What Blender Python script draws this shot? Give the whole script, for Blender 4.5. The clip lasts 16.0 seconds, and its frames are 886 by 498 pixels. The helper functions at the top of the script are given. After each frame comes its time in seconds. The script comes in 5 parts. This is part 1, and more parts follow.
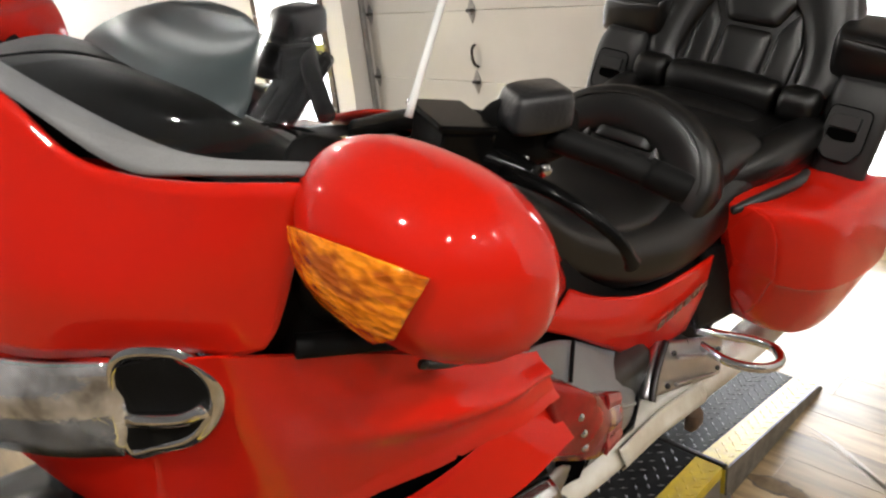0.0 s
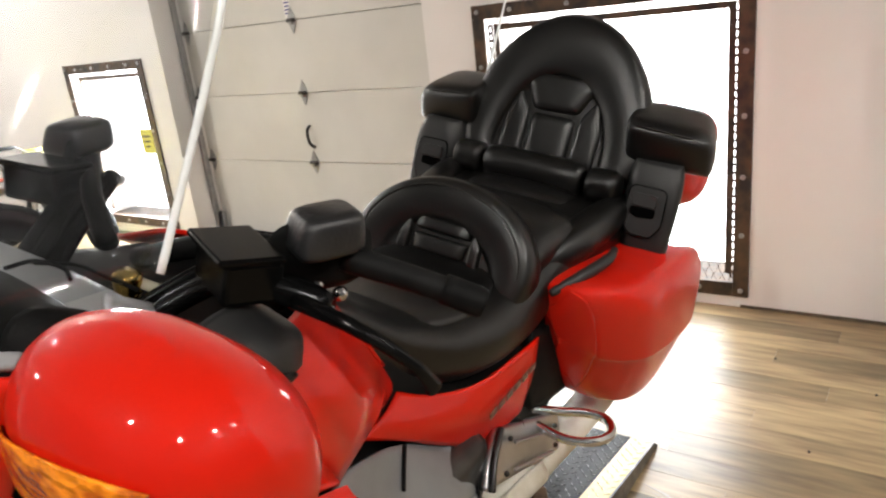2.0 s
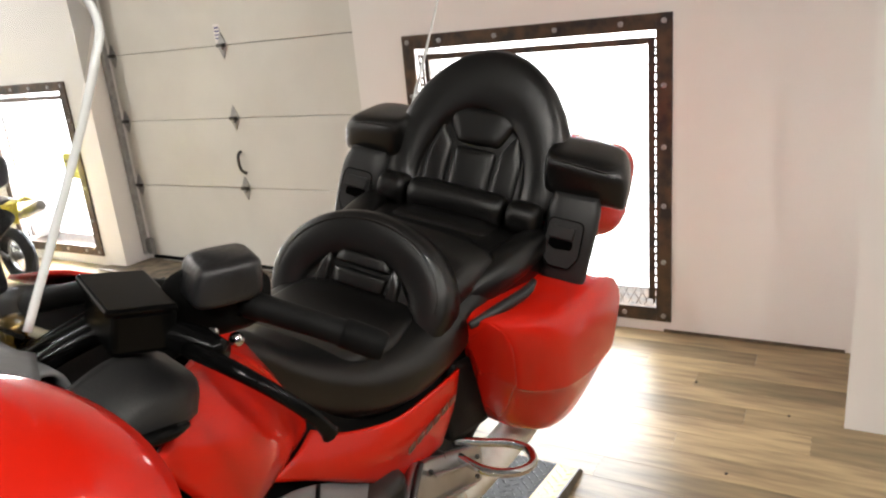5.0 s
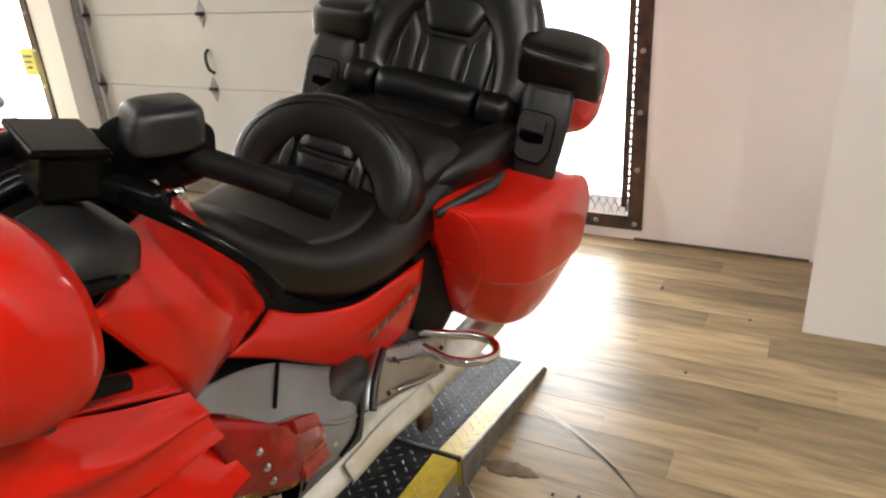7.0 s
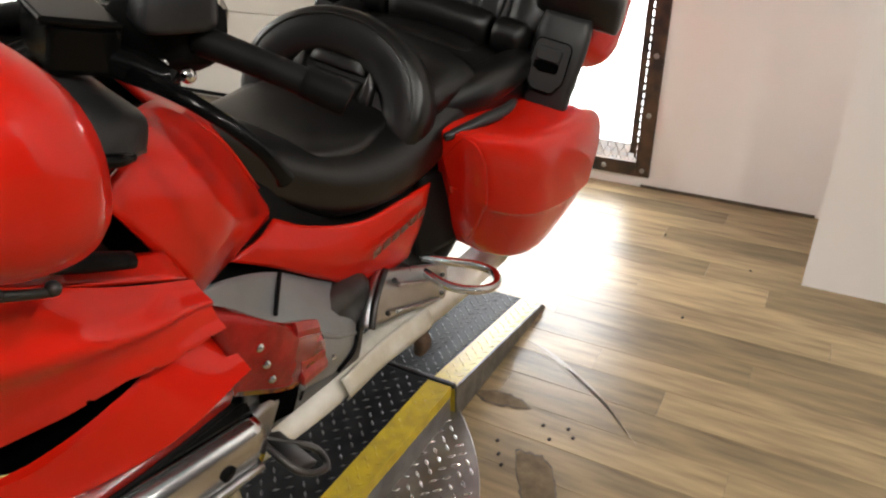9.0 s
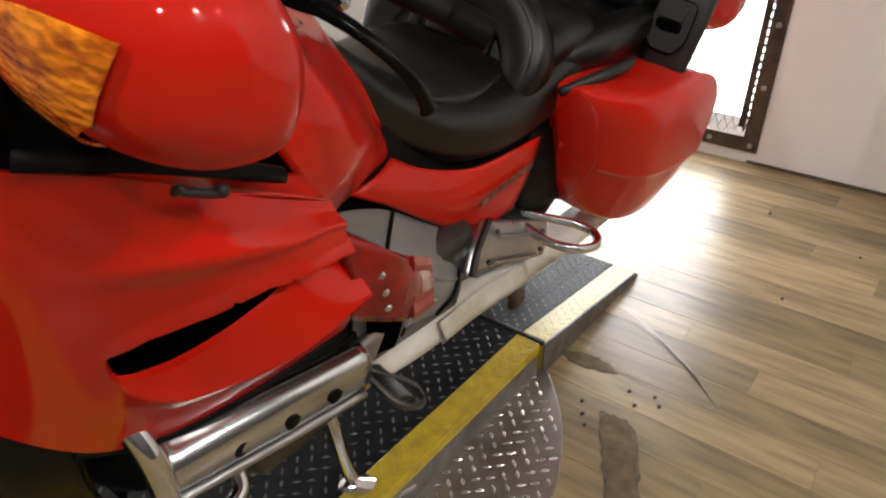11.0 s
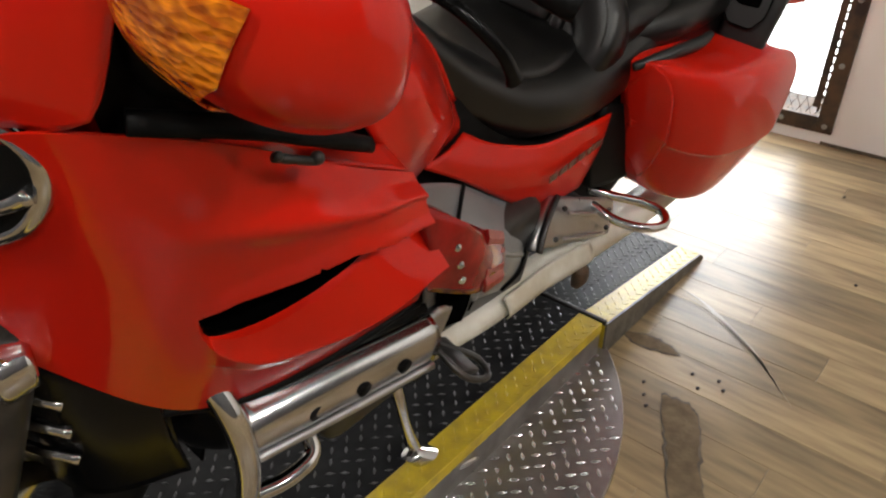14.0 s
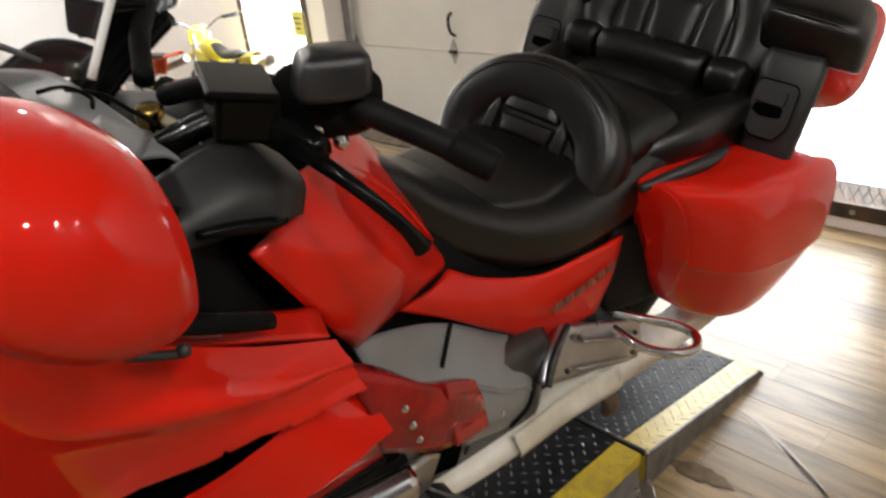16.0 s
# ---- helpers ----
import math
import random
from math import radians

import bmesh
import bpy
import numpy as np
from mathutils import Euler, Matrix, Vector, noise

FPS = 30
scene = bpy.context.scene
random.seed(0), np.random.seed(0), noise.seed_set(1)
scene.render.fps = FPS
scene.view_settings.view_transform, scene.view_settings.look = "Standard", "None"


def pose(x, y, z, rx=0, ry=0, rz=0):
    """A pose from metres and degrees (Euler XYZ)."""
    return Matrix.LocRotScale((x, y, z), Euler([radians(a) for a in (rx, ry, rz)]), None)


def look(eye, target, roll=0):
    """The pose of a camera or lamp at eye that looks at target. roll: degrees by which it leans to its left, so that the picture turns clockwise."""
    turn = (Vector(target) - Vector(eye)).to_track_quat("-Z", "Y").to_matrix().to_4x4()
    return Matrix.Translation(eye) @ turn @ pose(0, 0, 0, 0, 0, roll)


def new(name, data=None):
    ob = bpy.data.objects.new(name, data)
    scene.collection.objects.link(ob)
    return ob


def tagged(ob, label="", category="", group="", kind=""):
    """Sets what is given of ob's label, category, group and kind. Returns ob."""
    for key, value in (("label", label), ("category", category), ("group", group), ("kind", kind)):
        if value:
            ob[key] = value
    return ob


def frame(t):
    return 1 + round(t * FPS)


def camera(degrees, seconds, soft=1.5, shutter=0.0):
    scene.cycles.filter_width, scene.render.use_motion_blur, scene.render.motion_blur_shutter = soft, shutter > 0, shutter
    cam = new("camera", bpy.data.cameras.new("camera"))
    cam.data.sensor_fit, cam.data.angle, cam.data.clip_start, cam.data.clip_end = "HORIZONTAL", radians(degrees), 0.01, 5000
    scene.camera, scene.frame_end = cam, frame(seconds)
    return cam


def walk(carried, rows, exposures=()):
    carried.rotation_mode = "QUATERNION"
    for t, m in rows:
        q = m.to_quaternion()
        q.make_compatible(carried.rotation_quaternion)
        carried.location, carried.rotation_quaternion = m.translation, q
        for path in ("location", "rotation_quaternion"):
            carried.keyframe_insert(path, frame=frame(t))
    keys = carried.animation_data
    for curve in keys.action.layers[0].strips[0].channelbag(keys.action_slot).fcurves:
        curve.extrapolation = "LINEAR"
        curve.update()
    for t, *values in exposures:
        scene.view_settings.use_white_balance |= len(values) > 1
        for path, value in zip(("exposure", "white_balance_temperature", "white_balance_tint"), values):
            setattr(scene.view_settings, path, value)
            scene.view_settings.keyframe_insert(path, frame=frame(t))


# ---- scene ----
cam = camera(64.0, 16.0, soft=2.2, shutter=0.3)
PATH = [
    (0, (0.292, 0.315, 1.268), (1.553, 1.67, 0.511), -6.6),
    (0.5, (0.318, 0.304, 1.285), (1.638, 1.62, 0.562), -7.3),
    (1, (0.333, 0.302, 1.297), (1.753, 1.54, 0.626), -7.0),
    (1.5, (0.343, 0.299, 1.302), (1.826, 1.467, 0.641), -6.4),
    (2, (0.368, 0.291, 1.307), (1.939, 1.361, 0.684), -6.5),
    (2.5, (0.378, 0.282, 1.314), (1.987, 1.307, 0.712), -6.4),
    (3, (0.384, 0.277, 1.322), (2.025, 1.273, 0.762), -5.9),
    (5.5, (0.395, 0.25, 1.325), (2.07, 1.163, 0.723), -5.0),
    (6, (0.402, 0.25, 1.294), (2.052, 1.143, 0.603), -4.1),
    (6.5, (0.403, 0.24, 1.27), (2.045, 1.091, 0.509), -3.7),
    (7, (0.404, 0.239, 1.258), (2.028, 1.091, 0.46), -3.7),
    (7.5, (0.407, 0.243, 1.242), (2.023, 1.075, 0.408), -3.2),
    (8, (0.404, 0.241, 1.224), (2.002, 1.048, 0.333), -1.6),
    (10.5, (0.355, 0.254, 1.208), (1.82, 1.194, 0.223), -0.1),
    (11, (0.342, 0.271, 1.197), (1.748, 1.263, 0.177), 0.5),
    (11.5, (0.328, 0.29, 1.19), (1.658, 1.335, 0.123), 0.8),
    (12, (0.31, 0.297, 1.192), (1.581, 1.407, 0.118), 0.4),
    (12.5, (0.311, 0.292, 1.192), (1.593, 1.392, 0.121), 0.2),
    (13, (0.309, 0.294, 1.193), (1.585, 1.399, 0.121), 0.0),
    (13.5, (0.313, 0.291, 1.195), (1.597, 1.396, 0.132), -0.8),
    (14, (0.318, 0.289, 1.194), (1.61, 1.377, 0.123), -0.7),
    (14.5, (0.319, 0.289, 1.194), (1.614, 1.372, 0.122), -0.8),
    (15, (0.35, 0.282, 1.2), (1.678, 1.364, 0.169), -3.3),
    (15.5, (0.428, 0.238, 1.198), (1.755, 1.394, 0.248), -3.8),
    (16, (0.481, 0.21, 1.23), (1.701, 1.562, 0.404), -6.0),
]
walk(cam, [(t, look(eye, target, roll)) for t, eye, target, roll in PATH],
     exposures=[(0.0, 0.68), (3.0, 0.62), (5.5, 0.58), (8.0, 0.58), (10.5, 0.36), (14.5, 0.24), (16.0, 0.34)])

# ---- frames of reference: the room's long wall, and the leaning motorcycle ----
ROOM = Matrix.Translation((3.32, 0.5, 0)) @ Matrix.Rotation(radians(-1.1), 4, "Z")
BIKE = Matrix.Translation((0, 1.215, 0.12)) @ Matrix.Rotation(radians(11.3), 4, "X")

# ---- world and lights ----
world = bpy.data.worlds.new("overcast_day")
scene.world = world
world.use_nodes = True
wn = world.node_tree.nodes
sky = wn.new("ShaderNodeTexSky")
sky.sky_type, sky.sun_disc = "NISHITA", False
sky.sun_elevation, sky.sun_rotation = radians(35), radians(250)
wn["Background"].inputs[1].default_value = 0.15
world.node_tree.links.new(sky.outputs[0], wn["Background"].inputs[0])


def lamp(name, m, power, sx, sy=0.0, color=(1, 1, 1)):
    d = bpy.data.lights.new(name, "AREA")
    d.energy, d.color, d.size = power, color, sx
    d.shape = "RECTANGLE" if sy else "DISK"
    if sy:
        d.size_y = sy
    ob = new(name, d)
    ob.matrix_world = m
    return ob


CEILING = 3.6
# some follow glints on the mirror pod; the rest are added fill
BULBS = [(-1.36, 0.62), (-1.36, -1.8), (0.2, -2.4), (1.6, -2.6), (-3.6, 0.62), (-3.6, -1.8), (-3.6, 3.0), (-1.05, 5.45), (1.2, 5.45), (2.9, 6.2)]
for bx, by in BULBS:
    lamp("ceiling_and_fill_light", pose(bx, by, CEILING - 0.13), 47, 0.16, color=(1.0, 0.95, 0.88))
lamp("window_1_daylight", ROOM @ pose(0.12, 0.92, 0.72, 0, 90, 0), 34, 1.05, 1.05, (0.95, 0.98, 1.0))
lamp("window_2_daylight", ROOM @ pose(0.12, 4.55, 0.70, 0, 90, 0), 130, 1.0, 0.8, (0.95, 0.98, 1.0))


# ---- materials ----
def material(name, color, rough=0.5, metal=0.0, second=None, scale=8.0, mix=0.5, bump=0.0, bump_scale=60.0, coat=0.0,
             transmission=0.0, rough_var=0.12, stretch=(1, 1, 1), emit=0.0, random_amount=0.0, alpha=1.0, ior=1.5, spec=0.5):
    m = bpy.data.materials.new(name)
    m.use_nodes = True
    nt = m.node_tree
    n, l = nt.nodes, nt.links
    b = n["Principled BSDF"]
    b.inputs["Base Color"].default_value = (*color, 1)
    b.inputs["Roughness"].default_value, b.inputs["Metallic"].default_value = rough, metal
    b.inputs["Coat Weight"].default_value, b.inputs["Coat Roughness"].default_value = coat, 0.04
    b.inputs["Transmission Weight"].default_value, b.inputs["Alpha"].default_value = transmission, alpha
    b.inputs["IOR"].default_value = ior
    b.inputs["Specular IOR Level"].default_value = spec
    if emit:
        b.inputs["Emission Color"].default_value = (*color, 1)
        b.inputs["Emission Strength"].default_value = emit
    tc, mp = n.new("ShaderNodeTexCoord"), n.new("ShaderNodeMapping")
    mp.inputs["Scale"].default_value = stretch
    l.new(tc.outputs["Object"], mp.inputs[0])
    noise_a = n.new("ShaderNodeTexNoise")
    noise_a.inputs["Scale"].default_value, noise_a.inputs["Detail"].default_value = scale, 6
    l.new(mp.outputs[0], noise_a.inputs["Vector"])
    if second:
        ramp = n.new("ShaderNodeValToRGB")
        ramp.color_ramp.elements[0].position, ramp.color_ramp.elements[1].position = 0.5 - mix * 0.3, 0.5 + mix * 0.3
        ramp.color_ramp.elements[0].color, ramp.color_ramp.elements[1].color = (*color, 1), (*second, 1)
        l.new(noise_a.outputs[0], ramp.inputs[0])
        out = ramp.outputs[0]
        if random_amount:
            info, hsv = n.new("ShaderNodeObjectInfo"), n.new("ShaderNodeHueSaturation")
            mr = n.new("ShaderNodeMapRange")
            mr.inputs["To Min"].default_value, mr.inputs["To Max"].default_value = 1 - random_amount, 1 + random_amount
            l.new(info.outputs["Random"], mr.inputs[0])
            l.new(mr.outputs[0], hsv.inputs["Value"])
            l.new(out, hsv.inputs["Color"])
            out = hsv.outputs[0]
        l.new(out, b.inputs["Base Color"])
    if rough_var:
        mr = n.new("ShaderNodeMapRange")
        mr.inputs["To Min"].default_value, mr.inputs["To Max"].default_value = max(rough - rough_var, 0.02), min(rough + rough_var, 1)
        l.new(noise_a.outputs[0], mr.inputs[0])
        l.new(mr.outputs[0], b.inputs["Roughness"])
    if bump:
        noise_b, bp = n.new("ShaderNodeTexNoise"), n.new("ShaderNodeBump")
        noise_b.inputs["Scale"].default_value, noise_b.inputs["Detail"].default_value = bump_scale, 4
        bp.inputs["Strength"].default_value, bp.inputs["Distance"].default_value = bump, 0.002
        l.new(mp.outputs[0], noise_b.inputs["Vector"])
        l.new(noise_b.outputs[0], bp.inputs["Height"])
        l.new(bp.outputs[0], b.inputs["Normal"])
    return m


RED = material("red_lacquer", (0.58, 0.0110, 0.0032), 0.45, 0.0, (0.53, 0.0096, 0.0028), 3, coat=0.65, rough_var=0.05, spec=0.05)
RED_DULL = material("red_plastic", (0.42, 0.012, 0.010), 0.35, 0.0, (0.33, 0.010, 0.008), 6, coat=0.4)
BLACK = material("black_plastic", (0.004, 0.004, 0.004), 0.5, 0.0, (0.007, 0.007, 0.007), 20, bump=0.15, bump_scale=400, spec=0.06)
BLACK_GLOSS = material("black_gloss", (0.002, 0.002, 0.002), 0.2, 0.0, (0.0035, 0.0035, 0.0035), 10, rough_var=0.06, spec=0.12)
LEATHER = material("black_leather", (0.0022, 0.0020, 0.0019), 0.32, 0.0, (0.0030, 0.0027, 0.0026), 12, bump=0.18, bump_scale=320, rough_var=0.08, spec=0.5)
SEAM = material("seat_seam", (0.008, 0.007, 0.006), 0.6, 0.0, (0.014, 0.012, 0.010), 40, spec=0.3)
GREY_DASH = material("grey_dash", (0.22, 0.22, 0.225), 0.5, 0.0, (0.17, 0.17, 0.175), 9, bump=0.2, bump_scale=300)
CHROME = material("chrome", (0.72, 0.72, 0.72), 0.09, 1.0, (0.6, 0.6, 0.6), 14, rough_var=0.06)
SATIN = material("satin_aluminium", (0.55, 0.55, 0.56), 0.33, 1.0, (0.42, 0.42, 0.43), 9, bump=0.1, bump_scale=200)
GREYPAINT = material("grey_engine_paint", (0.24, 0.245, 0.25), 0.36, 0.3, (0.19, 0.195, 0.20), 7, bump=0.15, bump_scale=300)
DARKMETAL = material("dark_metal", (0.05, 0.05, 0.05), 0.4, 0.8, (0.09, 0.085, 0.08), 18)
BRASS = material("brass", (0.55, 0.36, 0.10), 0.25, 1.0, (0.4, 0.27, 0.08), 30)
CREAM = material("cream_plastic", (0.55, 0.5, 0.38), 0.45, 0.0, (0.48, 0.43, 0.32), 30)
AMBER = material("amber_lens", (0.9, 0.30, 0.01), 0.12, 0.0, (0.75, 0.2, 0.008), 40, coat=0.6, rough_var=0.04)
REDLENS = material("red_lens", (0.30, 0.007, 0.006), 0.25, 0.0, (0.16, 0.005, 0.004), 24, coat=0.5, rough_var=0.05, spec=0.1)
GLASS = material("clear_glass", (0.98, 0.99, 1.0), 0.03, 0.0, transmission=1.0, rough_var=0.0, ior=1.25)
def screen_material():
    m = bpy.data.materials.new("windscreen_acrylic")
    m.use_nodes = True
    n, l = m.node_tree.nodes, m.node_tree.links
    n.remove(n["Principled BSDF"])
    clear, gloss, mix = n.new("ShaderNodeBsdfTransparent"), n.new("ShaderNodeBsdfGlossy"), n.new("ShaderNodeMixShader")
    clear.inputs[0].default_value = (0.92, 0.93, 0.94, 1)
    gloss.inputs["Roughness"].default_value = 0.05
    mix.inputs[0].default_value = 0.05
    l.new(clear.outputs[0], mix.inputs[1])
    l.new(gloss.outputs[0], mix.inputs[2])
    l.new(mix.outputs[0], n["Material Output"].inputs[0])
    return m


SCREEN = screen_material()
RUBBER = material("tyre_rubber", (0.006, 0.006, 0.006), 0.6, 0.0, (0.010, 0.010, 0.010), 16, bump=0.3, spec=0.12)
LIFTBLACK = material("lift_black_paint", (0.005, 0.005, 0.0055), 0.55, 0.0, (0.012, 0.012, 0.013), 25, bump=0.2, spec=0.1)
LIFTYELLOW = material("lift_yellow_paint", (0.55, 0.40, 0.02), 0.42, 0.0, (0.40, 0.29, 0.03), 30, bump=0.2)
TREAD = material("bare_tread_steel", (0.42, 0.41, 0.40), 0.36, 0.9, (0.27, 0.26, 0.25), 12, bump=0.2)
RAMPSIDE = material("dull_ramp_steel", (0.17, 0.155, 0.13), 0.55, 0.3, (0.10, 0.09, 0.075), 30, bump=0.4, bump_scale=90)
BARSTEEL = material("worn_tread_tops", (0.55, 0.55, 0.55), 0.25, 0.9, (0.4, 0.4, 0.4), 60)
WALLPAINT = material("white_wall_paint", (0.87, 0.85, 0.83), 0.65, 0.0, (0.83, 0.81, 0.79), 1.6, bump=0.12, bump_scale=45)
# ceiling colour kept dark so that less light bounces onto the bike
CEILDARK = material("ceiling_dimmed", (0.20, 0.20, 0.20), 0.8, 0.0, (0.16, 0.16, 0.16), 2)
# for walls out of view: dark to weaken fill and reflections in the lacquer
DARKWALL = material("unseen_wall_dimmed", (0.10, 0.10, 0.105), 0.7, 0.0, (0.08, 0.08, 0.085), 2)
DOORPAINT = material("garage_door_paint", (0.72, 0.71, 0.67), 0.5, 0.0, (0.67, 0.66, 0.62), 3, bump=0.12, bump_scale=120)
STEELFRAME = material("dark_steel_frame", (0.045, 0.04, 0.038), 0.5, 0.6, (0.13, 0.085, 0.055), 14, bump=0.3, bump_scale=90)
GALV = material("galvanised_steel", (0.45, 0.45, 0.45), 0.4, 0.9, (0.33, 0.33, 0.33), 25)
CONCRETE = material("stained_concrete", (0.15, 0.115, 0.075), 0.7, 0.0, (0.05, 0.04, 0.03), 14, bump=0.6, bump_scale=40)
OUTSIDE = material("bright_daylight", (1.0, 1.0, 1.0), 1.0, emit=3.2, rough_var=0)
LAMPGLOW = material("lamp_diffuser", (1.0, 0.95, 0.88), 0.6, emit=6.0, rough_var=0)


def plank_material():
    m = material("vinyl_plank", (0.36, 0.265, 0.145), 0.33, 0.0, (0.125, 0.088, 0.050), 4.2, mix=0.85, stretch=(7, 1.0, 7), bump=0.12,
                 bump_scale=40, random_amount=0.30, rough_var=0.10, spec=0.35)
    return m


PLANK = plank_material()


# ---- mesh helpers ----
def part(name, bm, mat, parent=None, label="", smooth=True):
    me = bpy.data.meshes.new(name)
    bm.normal_update()
    bm.to_mesh(me)
    bm.free()
    for p in me.polygons:
        p.use_smooth = smooth
    if mat:
        me.materials.append(mat)
    ob = new(name, me)
    if parent:
        ob.parent = parent
    if label:
        ob["label"] = label
    return ob


def thing(name, m, label, category, group="", kind=""):
    ob = new(name)
    ob.empty_display_size = 0.1
    ob.matrix_world = m
    return tagged(ob, label, category, group, kind)


def catmull(p0, p1, p2, p3, t):
    return 0.5 * (2 * p1 + (p2 - p0) * t + (2 * p0 - 5 * p1 + 4 * p2 - p3) * t * t + (3 * p1 - p0 - 3 * p2 + p3) * t ** 3)


def spline(pts, n, closed=False):
    """n + 1 points evenly along the parameter of a smooth curve through pts."""
    pts = [np.array(p, float) for p in pts]
    k = len(pts)
    if k == 2 and not closed:
        return [pts[0] + (pts[1] - pts[0]) * i / n for i in range(n + 1)]
    out = []
    seg = k if closed else k - 1
    for i in range(n + (0 if closed else 1)):
        u = i / n * seg
        j = min(int(u), seg - 1)
        f = u - j
        if closed:
            q = [pts[(j + d) % k] for d in (-1, 0, 1, 2)]
        else:
            a = pts[j - 1] if j > 0 else 2 * pts[0] - pts[1]
            d = pts[j + 2] if j + 2 < k else 2 * pts[-1] - pts[-2]
            q = [a, pts[j], pts[j + 1], d]
        out.append(catmull(*q, f))
    return out


def surface(rows, nu=24, nv=12, move=None):
    """A smooth sheet through a grid of control points; move(u, v, p) may shift a point, u and v running from 0 to 1."""
    cols = [spline(r, nu) for r in rows]
    grid = [spline([c[i] for c in cols], nv) for i in range(nu + 1)]
    bm = bmesh.new()
    vs = []
    for i in range(nu + 1):
        vs.append([bm.verts.new(Vector(move(i / nu, j / nv, grid[i][j]) if move else grid[i][j])) for j in range(nv + 1)])
    for i in range(nu):
        for j in range(nv):
            bm.faces.new((vs[i][j], vs[i + 1][j], vs[i + 1][j + 1], vs[i][j + 1]))
    return bm


def thicken(bm, thick):
    bm.normal_update()
    bmesh.ops.solidify(bm, geom=bm.faces[:], thickness=thick)
    return bm


def face_out(bm, way):
    """Turn a sheet's faces so that most of them look along way."""
    bm.normal_update()
    if sum((f.normal.dot(Vector(way)) * f.calc_area() for f in bm.faces)) < 0:
        bmesh.ops.reverse_faces(bm, faces=bm.faces[:])
    bm.normal_update()
    return bm


def shell(rows, nu=24, nv=12, thick=0.004, way=(0, -1, 0), move=None):
    bm = face_out(surface(rows, nu, nv, move), way)
    return thicken(bm, thick)


def mirrored(bm):
    b = bm.copy()
    for v in b.verts:
        v.co.y = -v.co.y
    bmesh.ops.reverse_faces(b, faces=b.faces[:])
    return b


def loft(rings, n=28, steps=20, power=2.4):
    """A closed body through rings of (centre, half axis a, half axis b) with rounded-box sections."""
    keys = [np.concatenate([np.array(c, float), np.array(a, float), np.array(b, float)]) for c, a, b in rings]
    keys = spline(keys, steps) if len(keys) > 2 else keys
    bm = bmesh.new()
    loops = []
    for k in keys:
        c, a, b = k[:3], k[3:6], k[6:9]
        ring = []
        for i in range(n):
            t = 2 * math.pi * i / n
            cs, sn = math.cos(t), math.sin(t)
            ring.append(bm.verts.new(Vector(c + a * math.copysign(abs(cs) ** (2 / power), cs) + b * math.copysign(abs(sn) ** (2 / power), sn))))
        loops.append(ring)
    for r, q in zip(loops, loops[1:]):
        for i in range(n):
            bm.faces.new((r[i], r[(i + 1) % n], q[(i + 1) % n], q[i]))
    bm.faces.new(loops[0])
    bm.faces.new(loops[-1])
    bmesh.ops.recalc_face_normals(bm, faces=bm.faces[:])
    return bm


def tube(pts, r, n=10, steps=24, closed=False, flat=1.0):
    """A round bar along a smooth curve; r is one radius or one for each control point."""
    rs = r if isinstance(r, (list, tuple)) else [r] * len(pts)
    path = spline([(*p, q) for p, q in zip(pts, rs)], steps, closed)
    bm = bmesh.new()
    loops, side = [], None
    m = len(path)
    for i, p in enumerate(path):
        a = path[(i - 1) % m] if closed or i > 0 else p
        b = path[(i + 1) % m] if closed or i < m - 1 else p
        d = Vector((b - a)[:3]).normalized()
        if side is None:
            side = d.orthogonal().normalized()
        side = (side - d * side.dot(d)).normalized()
        up = d.cross(side)
        loops.append([bm.verts.new(Vector(p[:3]) + (side * math.cos(2 * math.pi * k / n) + up * math.sin(2 * math.pi * k / n) * flat) * p[3]) for k in range(n)])
    pairs = list(zip(loops, loops[1:] + (loops[:1] if closed else [])))
    for u, w in pairs if closed else pairs[:m - 1]:
        for k in range(n):
            bm.faces.new((u[k], u[(k + 1) % n], w[(k + 1) % n], w[k]))
    if not closed:
        bm.faces.new(loops[0])
        bm.faces.new(loops[-1])
    bmesh.ops.recalc_face_normals(bm, faces=bm.faces[:])
    return bm


def box(size, centre=(0, 0, 0), bevel=0.0, rot=None, segments=2):
    bm = bmesh.new()
    bmesh.ops.create_cube(bm, size=1)
    bmesh.ops.scale(bm, vec=size, verts=bm.verts[:])
    if bevel:
        bmesh.ops.bevel(bm, geom=bm.edges[:], offset=bevel, segments=segments, affect="EDGES", profile=0.5)
    m = Matrix.Translation(centre)
    if rot:
        m = m @ Euler([radians(a) for a in rot]).to_matrix().to_4x4()
    bm.transform(m)
    return bm


def cyl(r, h, m=Matrix(), n=24, bevel=0.0, r2=None):
    bm = bmesh.new()
    bmesh.ops.create_cone(bm, cap_ends=True, segments=n, radius1=r, radius2=r if r2 is None else r2, depth=h)
    if bevel:
        es = [e for e in bm.edges if len(e.link_faces) == 2 and abs(e.link_faces[0].normal.z - e.link_faces[1].normal.z) > 0.5]
        bmesh.ops.bevel(bm, geom=es, offset=bevel, segments=2, affect="EDGES", profile=0.5)
    bm.transform(m)
    return bm


def prism(outline, depth, m=Matrix(), bevel=0.0):
    """A plate with a polygon outline in x, y, standing depth high along z."""
    bm = bmesh.new()
    f = bm.faces.new([bm.verts.new((x, y, 0)) for x, y in outline])
    ext = bmesh.ops.extrude_face_region(bm, geom=[f])
    bmesh.ops.translate(bm, vec=(0, 0, depth), verts=[v for v in ext["geom"] if isinstance(v, bmesh.types.BMVert)])
    bmesh.ops.recalc_face_normals(bm, faces=bm.faces[:])
    if bevel:
        bmesh.ops.bevel(bm, geom=bm.edges[:], offset=bevel, segments=2, affect="EDGES", profile=0.5)
    bm.transform(m)
    return bm


